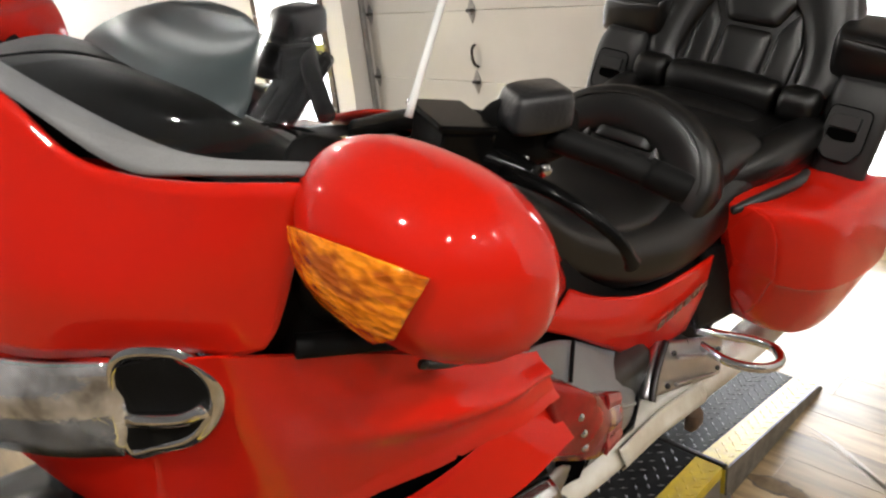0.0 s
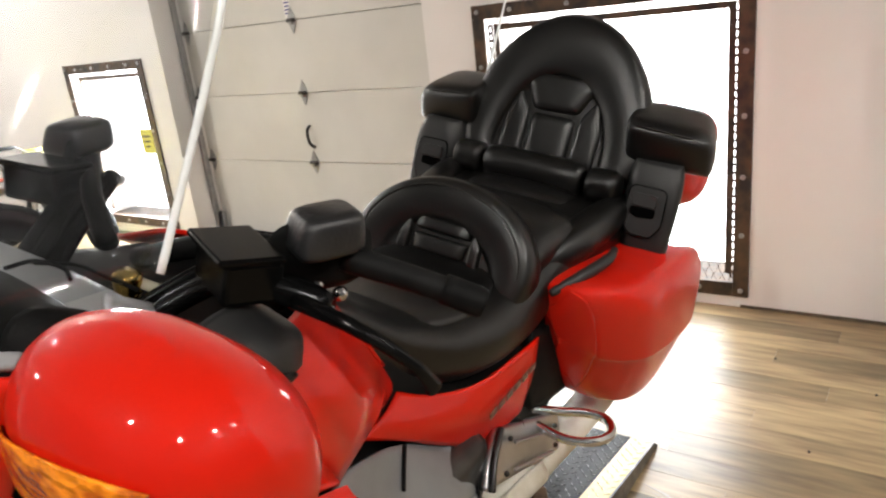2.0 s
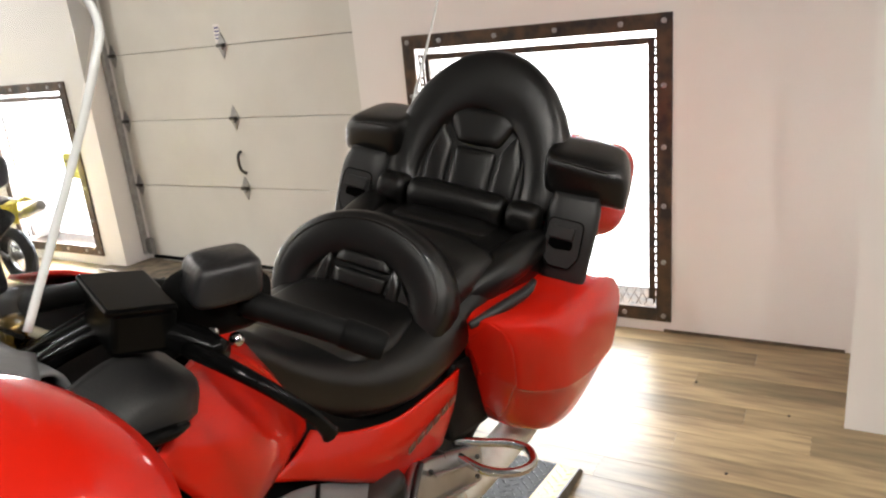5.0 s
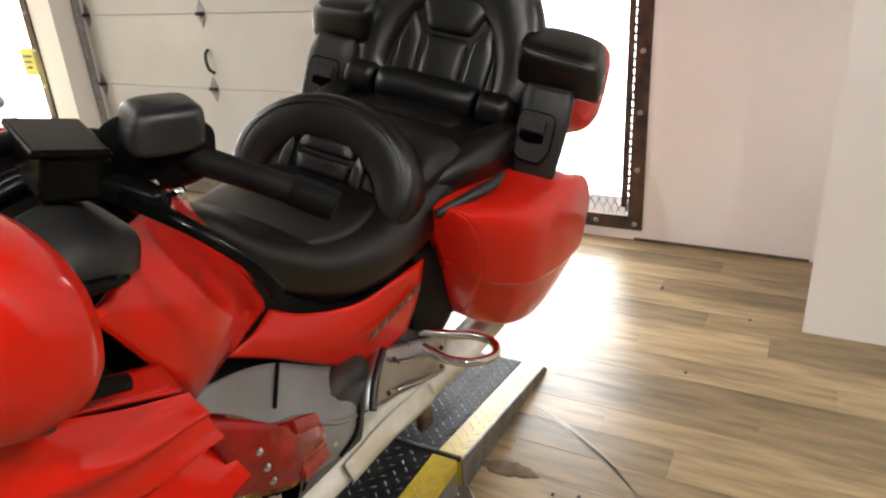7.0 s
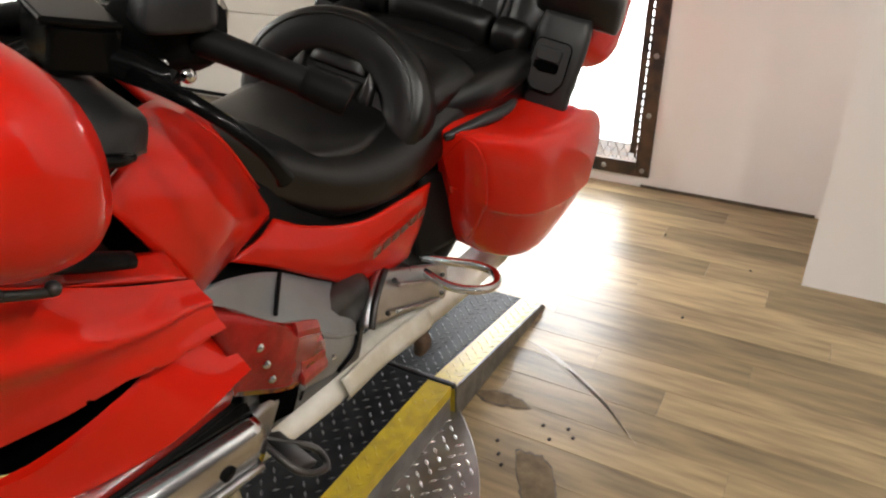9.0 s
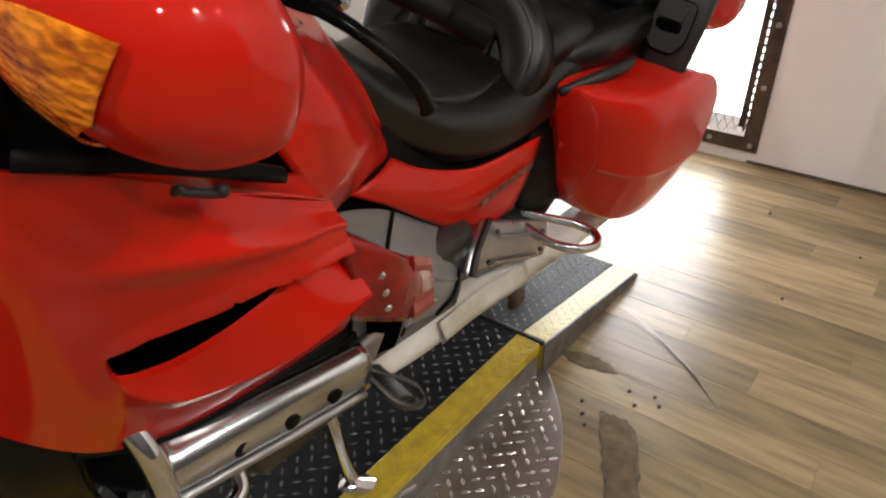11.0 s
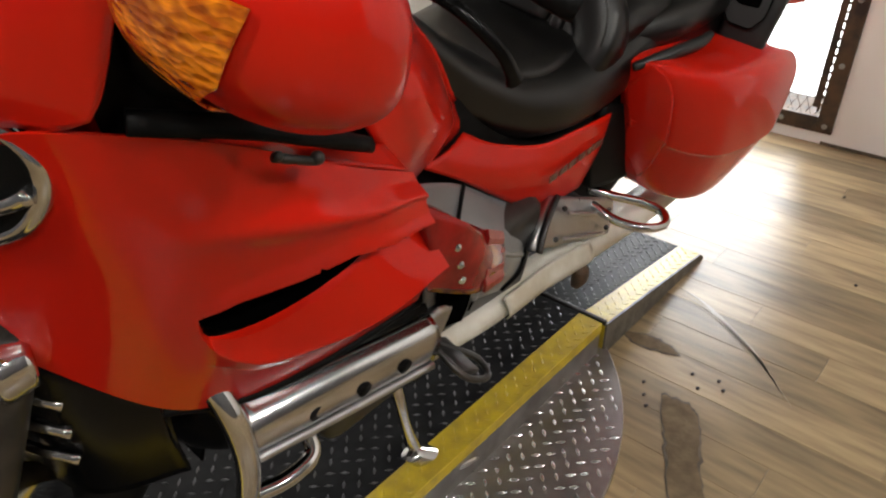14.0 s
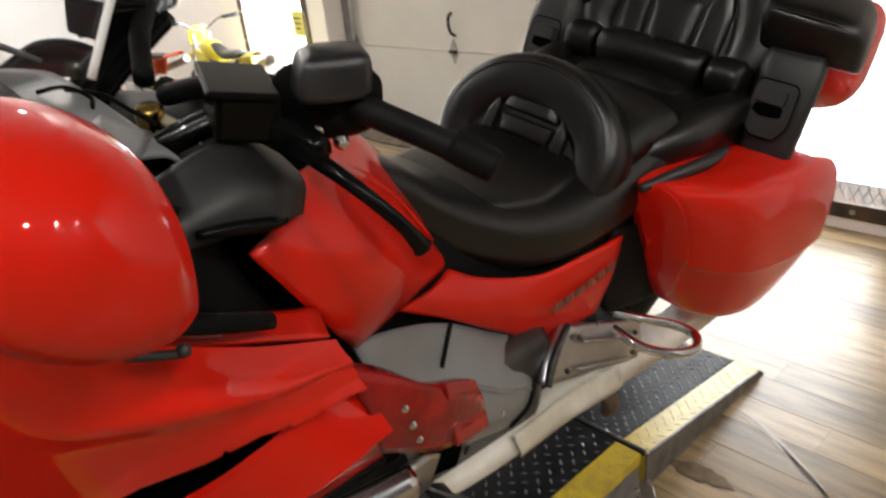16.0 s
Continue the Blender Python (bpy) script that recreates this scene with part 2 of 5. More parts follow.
def rounded(pts, n=6, pull=0.3):
    """A polygon with its corners cut round."""
    out = []
    k = len(pts)
    for i in range(k):
        a, b, c = (np.array(pts[(i + d) % k], float) for d in (-1, 0, 1))
        p, q = b + (a - b) * pull, b + (c - b) * pull
        for j in range(n + 1):
            t = j / n
            out.append(tuple((1 - t) ** 2 * p + 2 * t * (1 - t) * b + t * t * q))
    return out


def join(*bms):
    me = bpy.data.meshes.new("tmp")
    out = bmesh.new()
    for b in bms:
        b.to_mesh(me)
        b.free()
        out.from_mesh(me)
        me.clear_geometry()
    bpy.data.meshes.remove(me)
    return out


def sphere(r, m=Matrix(), n=16):
    bm = bmesh.new()
    bmesh.ops.create_uvsphere(bm, u_segments=n, v_segments=n // 2, radius=r)
    bm.transform(m)
    return bm


# ---- the room ----
def structure(name, bm, mat, label, category, m=ROOM, smooth=False):
    ob = part(name, bm, mat, None, label, smooth)
    ob.matrix_world = m
    return tagged(ob, label, category, kind="structure")


WALL_T = 0.30
W1 = (0.32, 1.48, 0.08, 1.30)      # first window: along the wall from, to; sill, head
W2 = (4.12, 5.02, 0.10, 1.22)      # second window
DOOR = (1.79, 3.88, 2.25)          # garage door opening: from, to, head
ROOM_END, ROOM_START, ROOM_FRONT = 7.0, -3.4, -6.0

pieces = []
for a, b, z0, z1 in ((-1.2, W1[0], 0, CEILING), (W1[0], W1[1], 0, W1[2]), (W1[0], W1[1], W1[3], CEILING), (W1[1], DOOR[0], 0, CEILING),
                     (DOOR[0], DOOR[1], DOOR[2], CEILING), (DOOR[1], W2[0], 0, CEILING), (W2[0], W2[1], 0, W2[2]), (W2[0], W2[1], W2[3], CEILING),
                     (W2[1], ROOM_END, 0, CEILING)):
    pieces.append(box((WALL_T, b - a, z1 - z0), (WALL_T / 2, (a + b) / 2, (z0 + z1) / 2)))
structure("wall_east", join(*pieces), WALLPAINT, "white painted wall with two barred windows and a garage door", "wall")
structure("wall_pier", prism([(-0.585, -0.372), (-0.585, -3.4), (0.29, -3.4), (0.0, -0.60)], CEILING), WALLPAINT, "white painted wall standing forward of the rest", "wall")
structure("wall_north", box((9.5, 0.2, CEILING), (-4.45, ROOM_END + 0.1, CEILING / 2)), WALLPAINT, "plain white painted wall", "wall")
structure("wall_south", box((9.5, 0.2, CEILING), (-4.45, ROOM_START - 0.1, CEILING / 2)), DARKWALL, "plain unseen wall, coloured dark to cut bounce", "wall")
structure("wall_west", box((0.2, 10.4, CEILING), (ROOM_FRONT - 0.1, (ROOM_END + ROOM_START) / 2, CEILING / 2)), DARKWALL, "plain unseen wall, coloured dark to cut bounce", "wall")
structure("ceiling", box((9.7, 11.0, 0.15), (-2.9, 1.8, CEILING + 0.075)), CEILDARK, "plain ceiling, coloured dark to cut bounce", "ceiling")
structure("floor", box((6.6, 11.0, 0.2), (-3.0, 1.8, -0.105)), CONCRETE, "wood-look plank floor with scuffs and torn patches", "floor")
FLOOR = bpy.data.objects["floor"]
structure("backdrop", box((0.02, 14, 8), (1.6, 2.5, 1.0)), OUTSIDE, "bright daylight outside the windows", "backdrop")
structure("trim", join(box((0.006, W1[0] + 0.37, 0.012), (-0.004, (W1[0] - 0.37) / 2, 0.006)), box((0.006, 0.28, 0.012), (-0.004, 1.64, 0.006))), CONCRETE,
          "thin brown sealant line at the foot of the wall", "trim")


# ---- windows with steel guards ----
def window(name, a, b, z0, z1, parent_label):
    root = thing(name, ROOM, parent_label, "window", kind="structure")
    w = 0.062
    for tag, y0, y1, h0, h1 in (("window_frame", a - w / 2, a + w / 2, z0 - w / 2, z1 + w / 2), ("window_frame", b - w / 2, b + w / 2, z0 - w / 2, z1 + w / 2),
                                ("window_frame", a + w / 2, b - w / 2, z1 - w / 2, z1 + w / 2), ("window_frame", a + w / 2, b - w / 2, z0 - w / 2, z0 + w / 2)):
        fr = part(tag, box((0.012, y1 - y0, h1 - h0), (-0.006, (y0 + y1) / 2, (h0 + h1) / 2), 0.002), STEELFRAME, root, smooth=False)
        up = h1 - h0 > y1 - y0
        span = (h1 - h0) if up else (y1 - y0)
        count = 6 if up else 4
        for i in range(count):
            f = (i + 0.5) / count if not up else (i + 0.12) / (count - 0.76)
            c = ((y0 + y1) / 2, h0 + f * span) if up else (y0 + f * span, (h0 + h1) / 2)
            part("bolt", cyl(0.011, 0.008, Matrix.Translation((-0.016, *c)) @ Matrix.Rotation(radians(90), 4, "Y"), 10, 0.002), GALV, fr)
    for y0, y1, h0, h1 in ((a + 0.075, b - 0.075, z1 - 0.085, z1 - 0.058), (a + 0.052, a + 0.075, z0 + 0.05, z1 - 0.058), (b - 0.075, b - 0.052, z0 + 0.05, z1 - 0.058)):
        part("inner_bar", box((0.02, y1 - y0, h1 - h0), (0.05, (y0 + y1) / 2, (h0 + h1) / 2), 0.002), STEELFRAME, root, smooth=False)
    # angle iron inside the opening, with a row of punched holes
    i0 = 0.055
    for y in (a + 0.04, b - 0.04):
        bm = bmesh.new()
        zz, s = z0 + 0.05, 1 if y < (a + b) / 2 else -1
        while zz < z1 - 0.05:
            for dy, wd in ((-0.009, 0.008), (0.009, 0.008)):
                c = join(box((0.004, wd, 0.022), (0.03, y + dy, zz)))
                me = bpy.data.meshes.new("tmp")
                c.to_mesh(me)
                c.free()
                bm.from_mesh(me)
                bpy.data.meshes.remove(me)
            k = box((0.004, 0.026, 0.011), (0.03, y, zz + 0.0165))
            me = bpy.data.meshes.new("tmp")
            k.to_mesh(me)
            k.free()
            bm.from_mesh(me)
            bpy.data.meshes.remove(me)
            zz += 0.033
        part("perforated_strip", bm, STEELFRAME, root, smooth=False)
    part("window_sill", box((WALL_T - 0.04, b - a, 0.012), (WALL_T / 2, (a + b) / 2, z0 + 0.006)), STEELFRAME, root, smooth=False)
    # expanded metal mesh behind the frame
    wires, n, rise = [], int((b - a) / 0.036), 0.5
    h = z1 - z0
    bm = bmesh.new()
    for sgn in (1, -1):
        k = -int(h / 0.036 / 1) - 1
        while k * 0.036 < (b - a):
            y_s, y_e = a + k * 0.036, a + k * 0.036 + h * rise
            t0, t1 = max(0, (a - y_s) / (h * rise)), min(1, (b - y_s) / (h * rise))
            if t1 > t0:
                p = (y_s + t0 * h * rise, y_s + t1 * h * rise)
                zs = (z0 + t0 * h, z0 + t1 * h) if sgn > 0 else (z1 - t0 * h, z1 - t1 * h)
                d = Vector((0, p[1] - p[0], zs[1] - zs[0])).normalized()
                nrm = Vector((0, -d.z, d.y)) * 0.0011
                q = [Vector((0.06, p[0], zs[0])), Vector((0.06, p[1], zs[1]))]
                vs = [bm.verts.new(q[0] + nrm), bm.verts.new(q[0] - nrm), bm.verts.new(q[1] - nrm), bm.verts.new(q[1] + nrm)]
                bm.faces.new(vs)
            k += 1
    bmesh.ops.solidify(bm, geom=bm.faces[:], thickness=0.002)
    part("mesh_guard", bm, STEELFRAME, root, smooth=False)
    pane = part("pane", box((0.006, b - a, z1 - z0), (0.2, (a + b) / 2, (z0 + z1) / 2)), GLASS, root, smooth=False)
    pane.visible_shadow = False
    return root


window("window_1", *W1, "window in a bolted dark steel frame with expanded metal mesh")
window("window_2", *W2, "window in a dark steel frame, blown out by daylight")


# ---- sectional garage door ----
def hinge(parent, y, z, x):
    plate = prism([(0, 0.075), (0.016, 0.045), (0.03, 0.012), (0.03, -0.012), (0.016, -0.045), (0, -0.075), (-0.016, -0.045), (-0.03, -0.012), (-0.03, 0.012), (-0.016, 0.045)],
                  0.006, Matrix.Translation((x, y, z)) @ Matrix(((0, 0, -1, 0), (1, 0, 0, 0), (0, 1, 0, 0), (0, 0, 0, 1))), 0.001)
    knuckle = cyl(0.011, 0.055, Matrix.Translation((x - 0.014, y, z)) @ Matrix.Rotation(radians(90), 4, "X"), 12)
    block = box((0.02, 0.022, 0.035), (x - 0.012, y, z - 0.008), 0.004)
    h = part("hinge", join(plate, block), GALV, parent, "galvanised hinge plate", smooth=False)
    part("hinge_pin", knuckle, DARKMETAL, h)
    return h


def garage_door():
    root = thing("door_1", ROOM, "closed cream sectional garage door with galvanised hinges and a pull handle", "garage door", kind="structure")
    d = 0.22
    seams = [0.025, 0.527, 0.955, 1.375, 1.80, 2.24]
    for z0, z1 in zip(seams, seams[1:]):
        part("panel", box((0.045, DOOR[1] - DOOR[0] + 0.0, z1 - z0 - 0.003), (d + 0.0225, (DOOR[0] + DOOR[1]) / 2, (z0 + z1) / 2), 0.004), DOORPAINT, root, smooth=False)
    part("door_backing", box((0.01, DOOR[1] - DOOR[0] + 0.06, 2.3), (d + 0.055, (DOOR[0] + DOOR[1]) / 2, 1.15)), DARKMETAL, root, smooth=False)
    for y in (DOOR[0] + 0.05, 2.875, DOOR[1] - 0.03):
        for z in seams[1:-1]:
            hinge(root, y, z, d)
    for y in (DOOR[0] - 0.005, DOOR[1] + 0.005):
        s = 1 if y < 2.5 else -1
        part("track", join(box((0.05, 0.006, 2.2), (d - 0.05, y + s * 0.012, 1.15)), box((0.006, 0.03, 2.2), (d - 0.072, y + s * 0.024, 1.15))), GALV, root, smooth=False)
        part("track_bracket", box((0.03, 0.05, 0.11), (d - 0.03, y + s * 0.04, 0.10), 0.004), GALV, root, smooth=False)
    part("pull_handle", tube([(d - 0.004, 2.87, 0.755), (d - 0.03, 2.87, 0.735), (d - 0.038, 2.868, 0.69), (d - 0.03, 2.862, 0.645), (d - 0.004, 2.85, 0.62)], 0.009), DARKMETAL, root, "dark pull handle")
    part("bottom_seal", box((0.03, DOOR[1] - DOOR[0], 0.02), (d + 0.02, (DOOR[0] + DOOR[1]) / 2, 0.012), 0.004), RUBBER, root, smooth=False)
    # light under the door, put in as a pale metal strip
    part("light_gap", box((0.01, 1.9, 0.012), (d - 0.03, 2.78, 0.006)), GALV, root, "bright metal strip standing for the light gap under the door", smooth=False)
    tag = part("warning_label", box((0.001, 0.05, 0.11), (d - 0.002, 2.90, 1.44)), WALLPAINT, root, "small white warning label", smooth=False)
    for i in range(4):
        part("print_bar", box((0.001, 0.036, 0.008), (d - 0.003, 2.90, 1.475 - i * 0.02)), BLUEINK, tag, smooth=False)
    return root


BLUEINK = material("blue_ink", (0.05, 0.06, 0.25), 0.6)
YELLOWCARD = material("yellow_card", (0.55, 0.52, 0.12), 0.6, 0.0, (0.5, 0.46, 0.1), 9)
garage_door()

card = thing("notice_card", ROOM, "yellow-green notice card on the window guard", "sign")
part("card", box((0.003, 0.13, 0.17), (-0.02, 4.20, 0.70), 0.001), YELLOWCARD, card, smooth=False)
for i in range(3):
    part("print_bar", box((0.001, 0.09 - 0.02 * i, 0.014), (-0.023, 4.20, 0.735 - i * 0.035)), CONCRETE, card, smooth=False)

# fixtures for all of them, the added fill lamps too
for bx, by in BULBS:
    fix = thing("ceiling_or_fill_lamp", pose(bx, by, CEILING), "round white ceiling lamp of a set partly added as fill", "lamp", "ceiling lamps")
    part("housing", cyl(0.10, 0.10, pose(0, 0, -0.05), 24, 0.008), WALLPAINT, fix)
    part("diffuser", cyl(0.085, 0.012, pose(0, 0, -0.106), 24), LAMPGLOW, fix)

# bare worn concrete strip in front of the door
structure("threshold", prism([(-0.14, 1.75), (0.2, 1.75), (0.2, 4.02), (-0.10, 4.05), (-0.16, 3.2), (-0.12, 2.4)], 0.008, pose(0, 0, 0.001)), CONCRETE, "bare stained concrete strip before the garage door", "threshold")


# ---- motorcycle lift with turntable plate ----
def treads(name, parent, mat, inside, x0, x1, y0, y1, z, pitch=0.03, size=0.011, m=None):
    """Raised lozenges of tread plate in two crossing directions."""
    verts, faces = [], []
    i = 0
    x = x0
    while x < x1:
        j = 0
        y = y0 + (pitch / 2 if i % 2 else 0)
        while y < y1:
            if inside(x, y):
                a = radians(45 if (i + j) % 2 else -45)
                ca, sa = math.cos(a), math.sin(a)
                zz = z(x) if callable(z) else z
                k = len(verts)
                for u, w, h in ((-size, 0, 0), (0, -size * 0.34, 0), (size, 0, 0), (0, size * 0.34, 0), (-size * 0.55, 0, 0.0016), (size * 0.55, 0, 0.0016)):
                    verts.append((x + u * ca - w * sa, y + u * sa + w * ca, zz + h))
                faces += [(k, k + 1, k + 4), (k + 1, k + 5, k + 4), (k + 1, k + 2, k + 5), (k + 2, k + 3, k + 5), (k + 3, k + 4, k + 5), (k + 3, k, k + 4)]
            y += pitch
            j += 1
        x += pitch * 0.5
        i += 1
    me = bpy.data.meshes.new(name)
    me.from_pydata(verts, [], faces)
    me.materials.append(mat)
    ob = new(name, me)
    ob.parent = parent
    return tagged(ob, kind="stuff")


def lift():
    root = thing("motorcycle_lift", Matrix.Rotation(radians(-1.6), 4, "Z") @ Matrix.Translation((-0.035, 0.03, 0)), "black tread-plate motorcycle lift with yellow edge stripes", "vehicle lift")
    y0, y1, top = 0.885, 1.60, 0.11
    xj, xe, xf = 1.63, 2.20, -0.55
    s = 0.066
    part("deck", box((xj - xf - 0.01, y1 - y0 - 2 * s, 0.03), ((xj + xf) / 2 - 0.005, (y0 + y1) / 2, top - 0.015), 0.002), LIFTBLACK, root, "black painted tread plate", False)
    for y in (y0 + s / 2, y1 - s / 2):
        part("edge_stripe", box((xj - xf - 0.01, s, 0.03), ((xj + xf) / 2 - 0.005, y, top - 0.015), 0.002), LIFTYELLOW, root, "yellow painted edge", False)
    for y in (y0 + 0.004, y1 - 0.004):
        part("side_skirt", box((xj - xf - 0.02, 0.006, top - 0.03), ((xj + xf) / 2 - 0.005, y, (top - 0.03) / 2 + 0.002)), TREAD, root, "bare steel side", False)
    slope = lambda x: top - 0.012 - (x - xj) / (xe - xj) * 0.072
    for tag, ya, yb, mt in (("ramp_plate", y0 + s, y1 - s, LIFTBLACK), ("ramp_stripe", y0, y0 + s, LIFTYELLOW), ("ramp_stripe", y1 - s, y1, LIFTYELLOW)):
        bm = prism([(xj + 0.006, 0.0), (xe, 0.0), (xe, slope(xe)), (xj + 0.006, slope(xj))], yb - ya, Matrix(((1, 0, 0, 0), (0, 0, -1, yb), (0, 1, 0, 0.001), (0, 0, 0, 1))))
        part(tag, bm, mt, root, smooth=False)
    for y in (y0 - 0.003, y1 + 0.003):
        part("ramp_side", prism([(xj + 0.006, 0.0), (xe + 0.03, 0.0), (xe, slope(xe)), (xj + 0.006, slope(xj))], 0.005, Matrix(((1, 0, 0, 0), (0, 0, -1, y + 0.0025), (0, 1, 0, 0.001), (0, 0, 0, 1)))), RAMPSIDE, root, "bare steel ramp side", False)
    part("joint_angle", box((0.012, y1 - y0 + 0.01, 0.012), (xj, (y0 + y1) / 2, top - 0.004), 0.002), DARKMETAL, root, smooth=False)
    treads("deck_tread", root, DECKTOPS, lambda x, y: True, 0.2, xj - 0.02, y0 + s + 0.01, y1 - s - 0.01, top, 0.040, 0.010)
    treads("stripe_tread", root, LIFTYELLOW, lambda x, y: True, 0.2, xj - 0.02, y0 + 0.012, y0 + s - 0.006, top, 0.034, 0.010)
    treads("ramp_tread", root, DECKTOPS, lambda x, y: True, xj + 0.02, xe - 0.01, y0 + s + 0.01, y1 - s - 0.01, lambda x: slope(x) + 0.0012, 0.036, 0.011)
    treads("ramp_stripe_tread", root, RAMPTOPS, lambda x, y: True, xj + 0.02, xe - 0.01, y0 + 0.012, y0 + s - 0.006, lambda x: slope(x) + 0.0012, 0.036, 0.011)
    return root


DECKTOPS = material("worn_black_tread_tops", (0.09, 0.09, 0.095), 0.35, 0.3, (0.012, 0.012, 0.013), 40, mix=0.8)
RAMPTOPS = material("worn_yellow_tread_tops", (0.52, 0.40, 0.08), 0.45, 0.1, (0.48, 0.34, 0.03), 40)
lift()

disc = thing("turntable_plate", pose(1.13, 1.335, 0), "round bare steel tread-plate turntable under the lift", "turntable")
R = 0.695
part("plate", cyl(R, 0.018, pose(0, 0, 0.0095), 96, 0.002), TREAD, disc, smooth=False)
treads("tread", disc, BARSTEEL, lambda x, y: x * x + y * y < (R - 0.015) ** 2 and y < 0.05, -R, R, -R, 0.05, 0.0187, 0.042, 0.013)


RUST_DARK = material("dark_grit", (0.03, 0.025, 0.02), 0.8)


# ---- torn patches and scuffs in the floor ----
def ragged(points, seed, amount, grow=0.0):
    """A torn outline: the given one, grown a little, with uneven edges."""
    rng = random.Random(seed)
    cx, cy = sum(p[0] for p in points) / len(points), sum(p[1] for p in points) / len(points)
    out = []
    for k, (x, y) in enumerate(points):
        x2, y2 = points[(k + 1) % len(points)]
        for f in (0, 0.2, 0.4, 0.6, 0.8):
            px, py = x + (x2 - x) * f, y + (y2 - y) * f
            d = math.hypot(px - cx, py - cy) or 1
            r = rng.uniform(-amount, amount) + grow
            out.append((px + (px - cx) / d * r, py + (py - cy) / d * r))
    return out


UNDERLAY = material("brown_underlay", (0.20, 0.145, 0.085), 0.8, 0.0, (0.085, 0.062, 0.040), 22, mix=0.8, bump=0.7, bump_scale=60, spec=0.15)


def patch(points, label, seed):
    for grow, z, mat, nm in ((0.004, 0.0004, CONCRETE, "torn_edge"), (-0.004, 0.0011, UNDERLAY, "floor_damage")):
        bm = prism(ragged(points, seed, 0.0055, grow), 0.0010, pose(0, 0, z))
        bm.transform(ROOM.inverted())
        part(nm, bm, mat, FLOOR, label, False)


patch([(1.745, 0.875), (1.775, 0.80), (1.765, 0.75), (1.745, 0.71), (1.728, 0.755), (1.715, 0.82)], "torn patch baring dark underlay", 3)
patch([(1.59, 0.69), (1.60, 0.63), (1.575, 0.593), (1.504, 0.555), (1.442, 0.535), (1.37, 0.495), (1.30, 0.45), (1.25, 0.48), (1.33, 0.555), (1.438, 0.61), (1.519, 0.656)], "torn patch baring dark underlay", 8)
SCUFF = material("grey_scuff", (0.36, 0.29, 0.20), 0.30, 0.0, (0.26, 0.21, 0.145), 45, mix=1.0)
for off, wd in ((0.0, 0.007), (0.024, 0.005), (0.043, 0.003)):
    line = spline([(2.027 - off, 0.841 - off, 0), (1.997 - off, 0.752 - off, 0), (1.927 - off, 0.646 - off, 0), (1.866 - off, 0.564 - off, 0), (1.78 - off, 0.48 - off, 0)], 24)
    edge_a, edge_b = [], []
    for k, p in enumerate(line):
        h = wd * math.sin(math.pi * min(max(k / (len(line) - 1), 0.04), 0.96))
        edge_a.append((p[0] + h * 0.75, p[1] - h * 0.66))
        edge_b.append((p[0] - h * 0.75, p[1] + h * 0.66))
    bm = prism(edge_a + edge_b[::-1], 0.0006, pose(0, 0, 0.0004))
    bm.transform(ROOM.inverted())
    part("scuff_mark", bm, SCUFF, FLOOR, "curved grey tyre scuff", False)
crumbs = [(1.70, 0.66), (1.715, 0.60), (1.69, 0.58), (1.66, 0.63), (1.60, 0.74), (1.56, 0.72), (1.53, 0.70), (2.75, 0.30), (2.9, 0.62), (2.35, 0.45)]
for cx, cy in crumbs:
    bm = sphere(0.006, pose(cx, cy, 0.002) @ Matrix.Diagonal((1.2, 0.8, 0.5, 1)), 8)
    bm.transform(ROOM.inverted())
    part("crumb", bm, RUST_DARK, FLOOR)

BLACK_SATIN = material("black_satin_plastic", (0.010, 0.010, 0.0105), 0.45, 0.0, (0.015, 0.015, 0.015), 20, bump=0.2, bump_scale=400, spec=0.45)
HOOD = material("dark_grey_hood", (0.035, 0.035, 0.037), 0.4, 0.0, (0.06, 0.08, 0.082), 9)
EMBLEM = material("dark_chrome_emblem", (0.22, 0.10, 0.07), 0.3, 0.6, (0.15, 0.06, 0.05), 30)
POLISHED = material("polished_steel", (0.62, 0.62, 0.63), 0.17, 1.0, (0.5, 0.5, 0.51), 11, rough_var=0.06)
EXHAUST = material("stained_exhaust", (0.80, 0.78, 0.72), 0.4, 0.15, (0.55, 0.50, 0.40), 9, bump=0.2)
RUST = material("rusty_steel", (0.12, 0.07, 0.04), 0.8, 0.2, (0.06, 0.04, 0.03), 30, bump=0.5)
RIBLENS = material("ribbed_red_lens", (0.36, 0.02, 0.02), 0.35, 0.0, (0.26, 0.015, 0.015), 60, coat=0.1, spec=0.2)
# near-black without gloss: stands for shade inside openings and recesses
RECESS_SHADE = material("recess_shade_black", (0.002, 0.002, 0.002), 0.8, spec=0.0)
PALE_DASH = material("pale_grey_panel", (0.34, 0.345, 0.35), 0.42, 0.0, (0.27, 0.275, 0.28), 9, bump=0.2, bump_scale=300)
GREY_CAP = material("worn_black_cap", (0.008, 0.008, 0.009), 0.32, 0.0, (0.018, 0.018, 0.019), 25, bump=0.3, bump_scale=200)


# ---- the red touring motorcycle; x runs to its rear, -y to its left side, z up ----
bike = thing("motorcycle", BIKE, "red touring motorcycle with black leather seats leaning on its side stand", "motorcycle")


def both(name, bm, mat, label="", smooth=True, parent=None):
    """A part on the left side and its mirror image on the right."""
    other = mirrored(bm)
    a = part(name, bm, mat, parent or bike, label, smooth)
    b = part(name, other, mat, parent or bike, label, smooth)
    return a, b


def sharp(ob, degrees=35):
    ob.data.set_sharp_from_angle(angle=radians(degrees))
    return ob


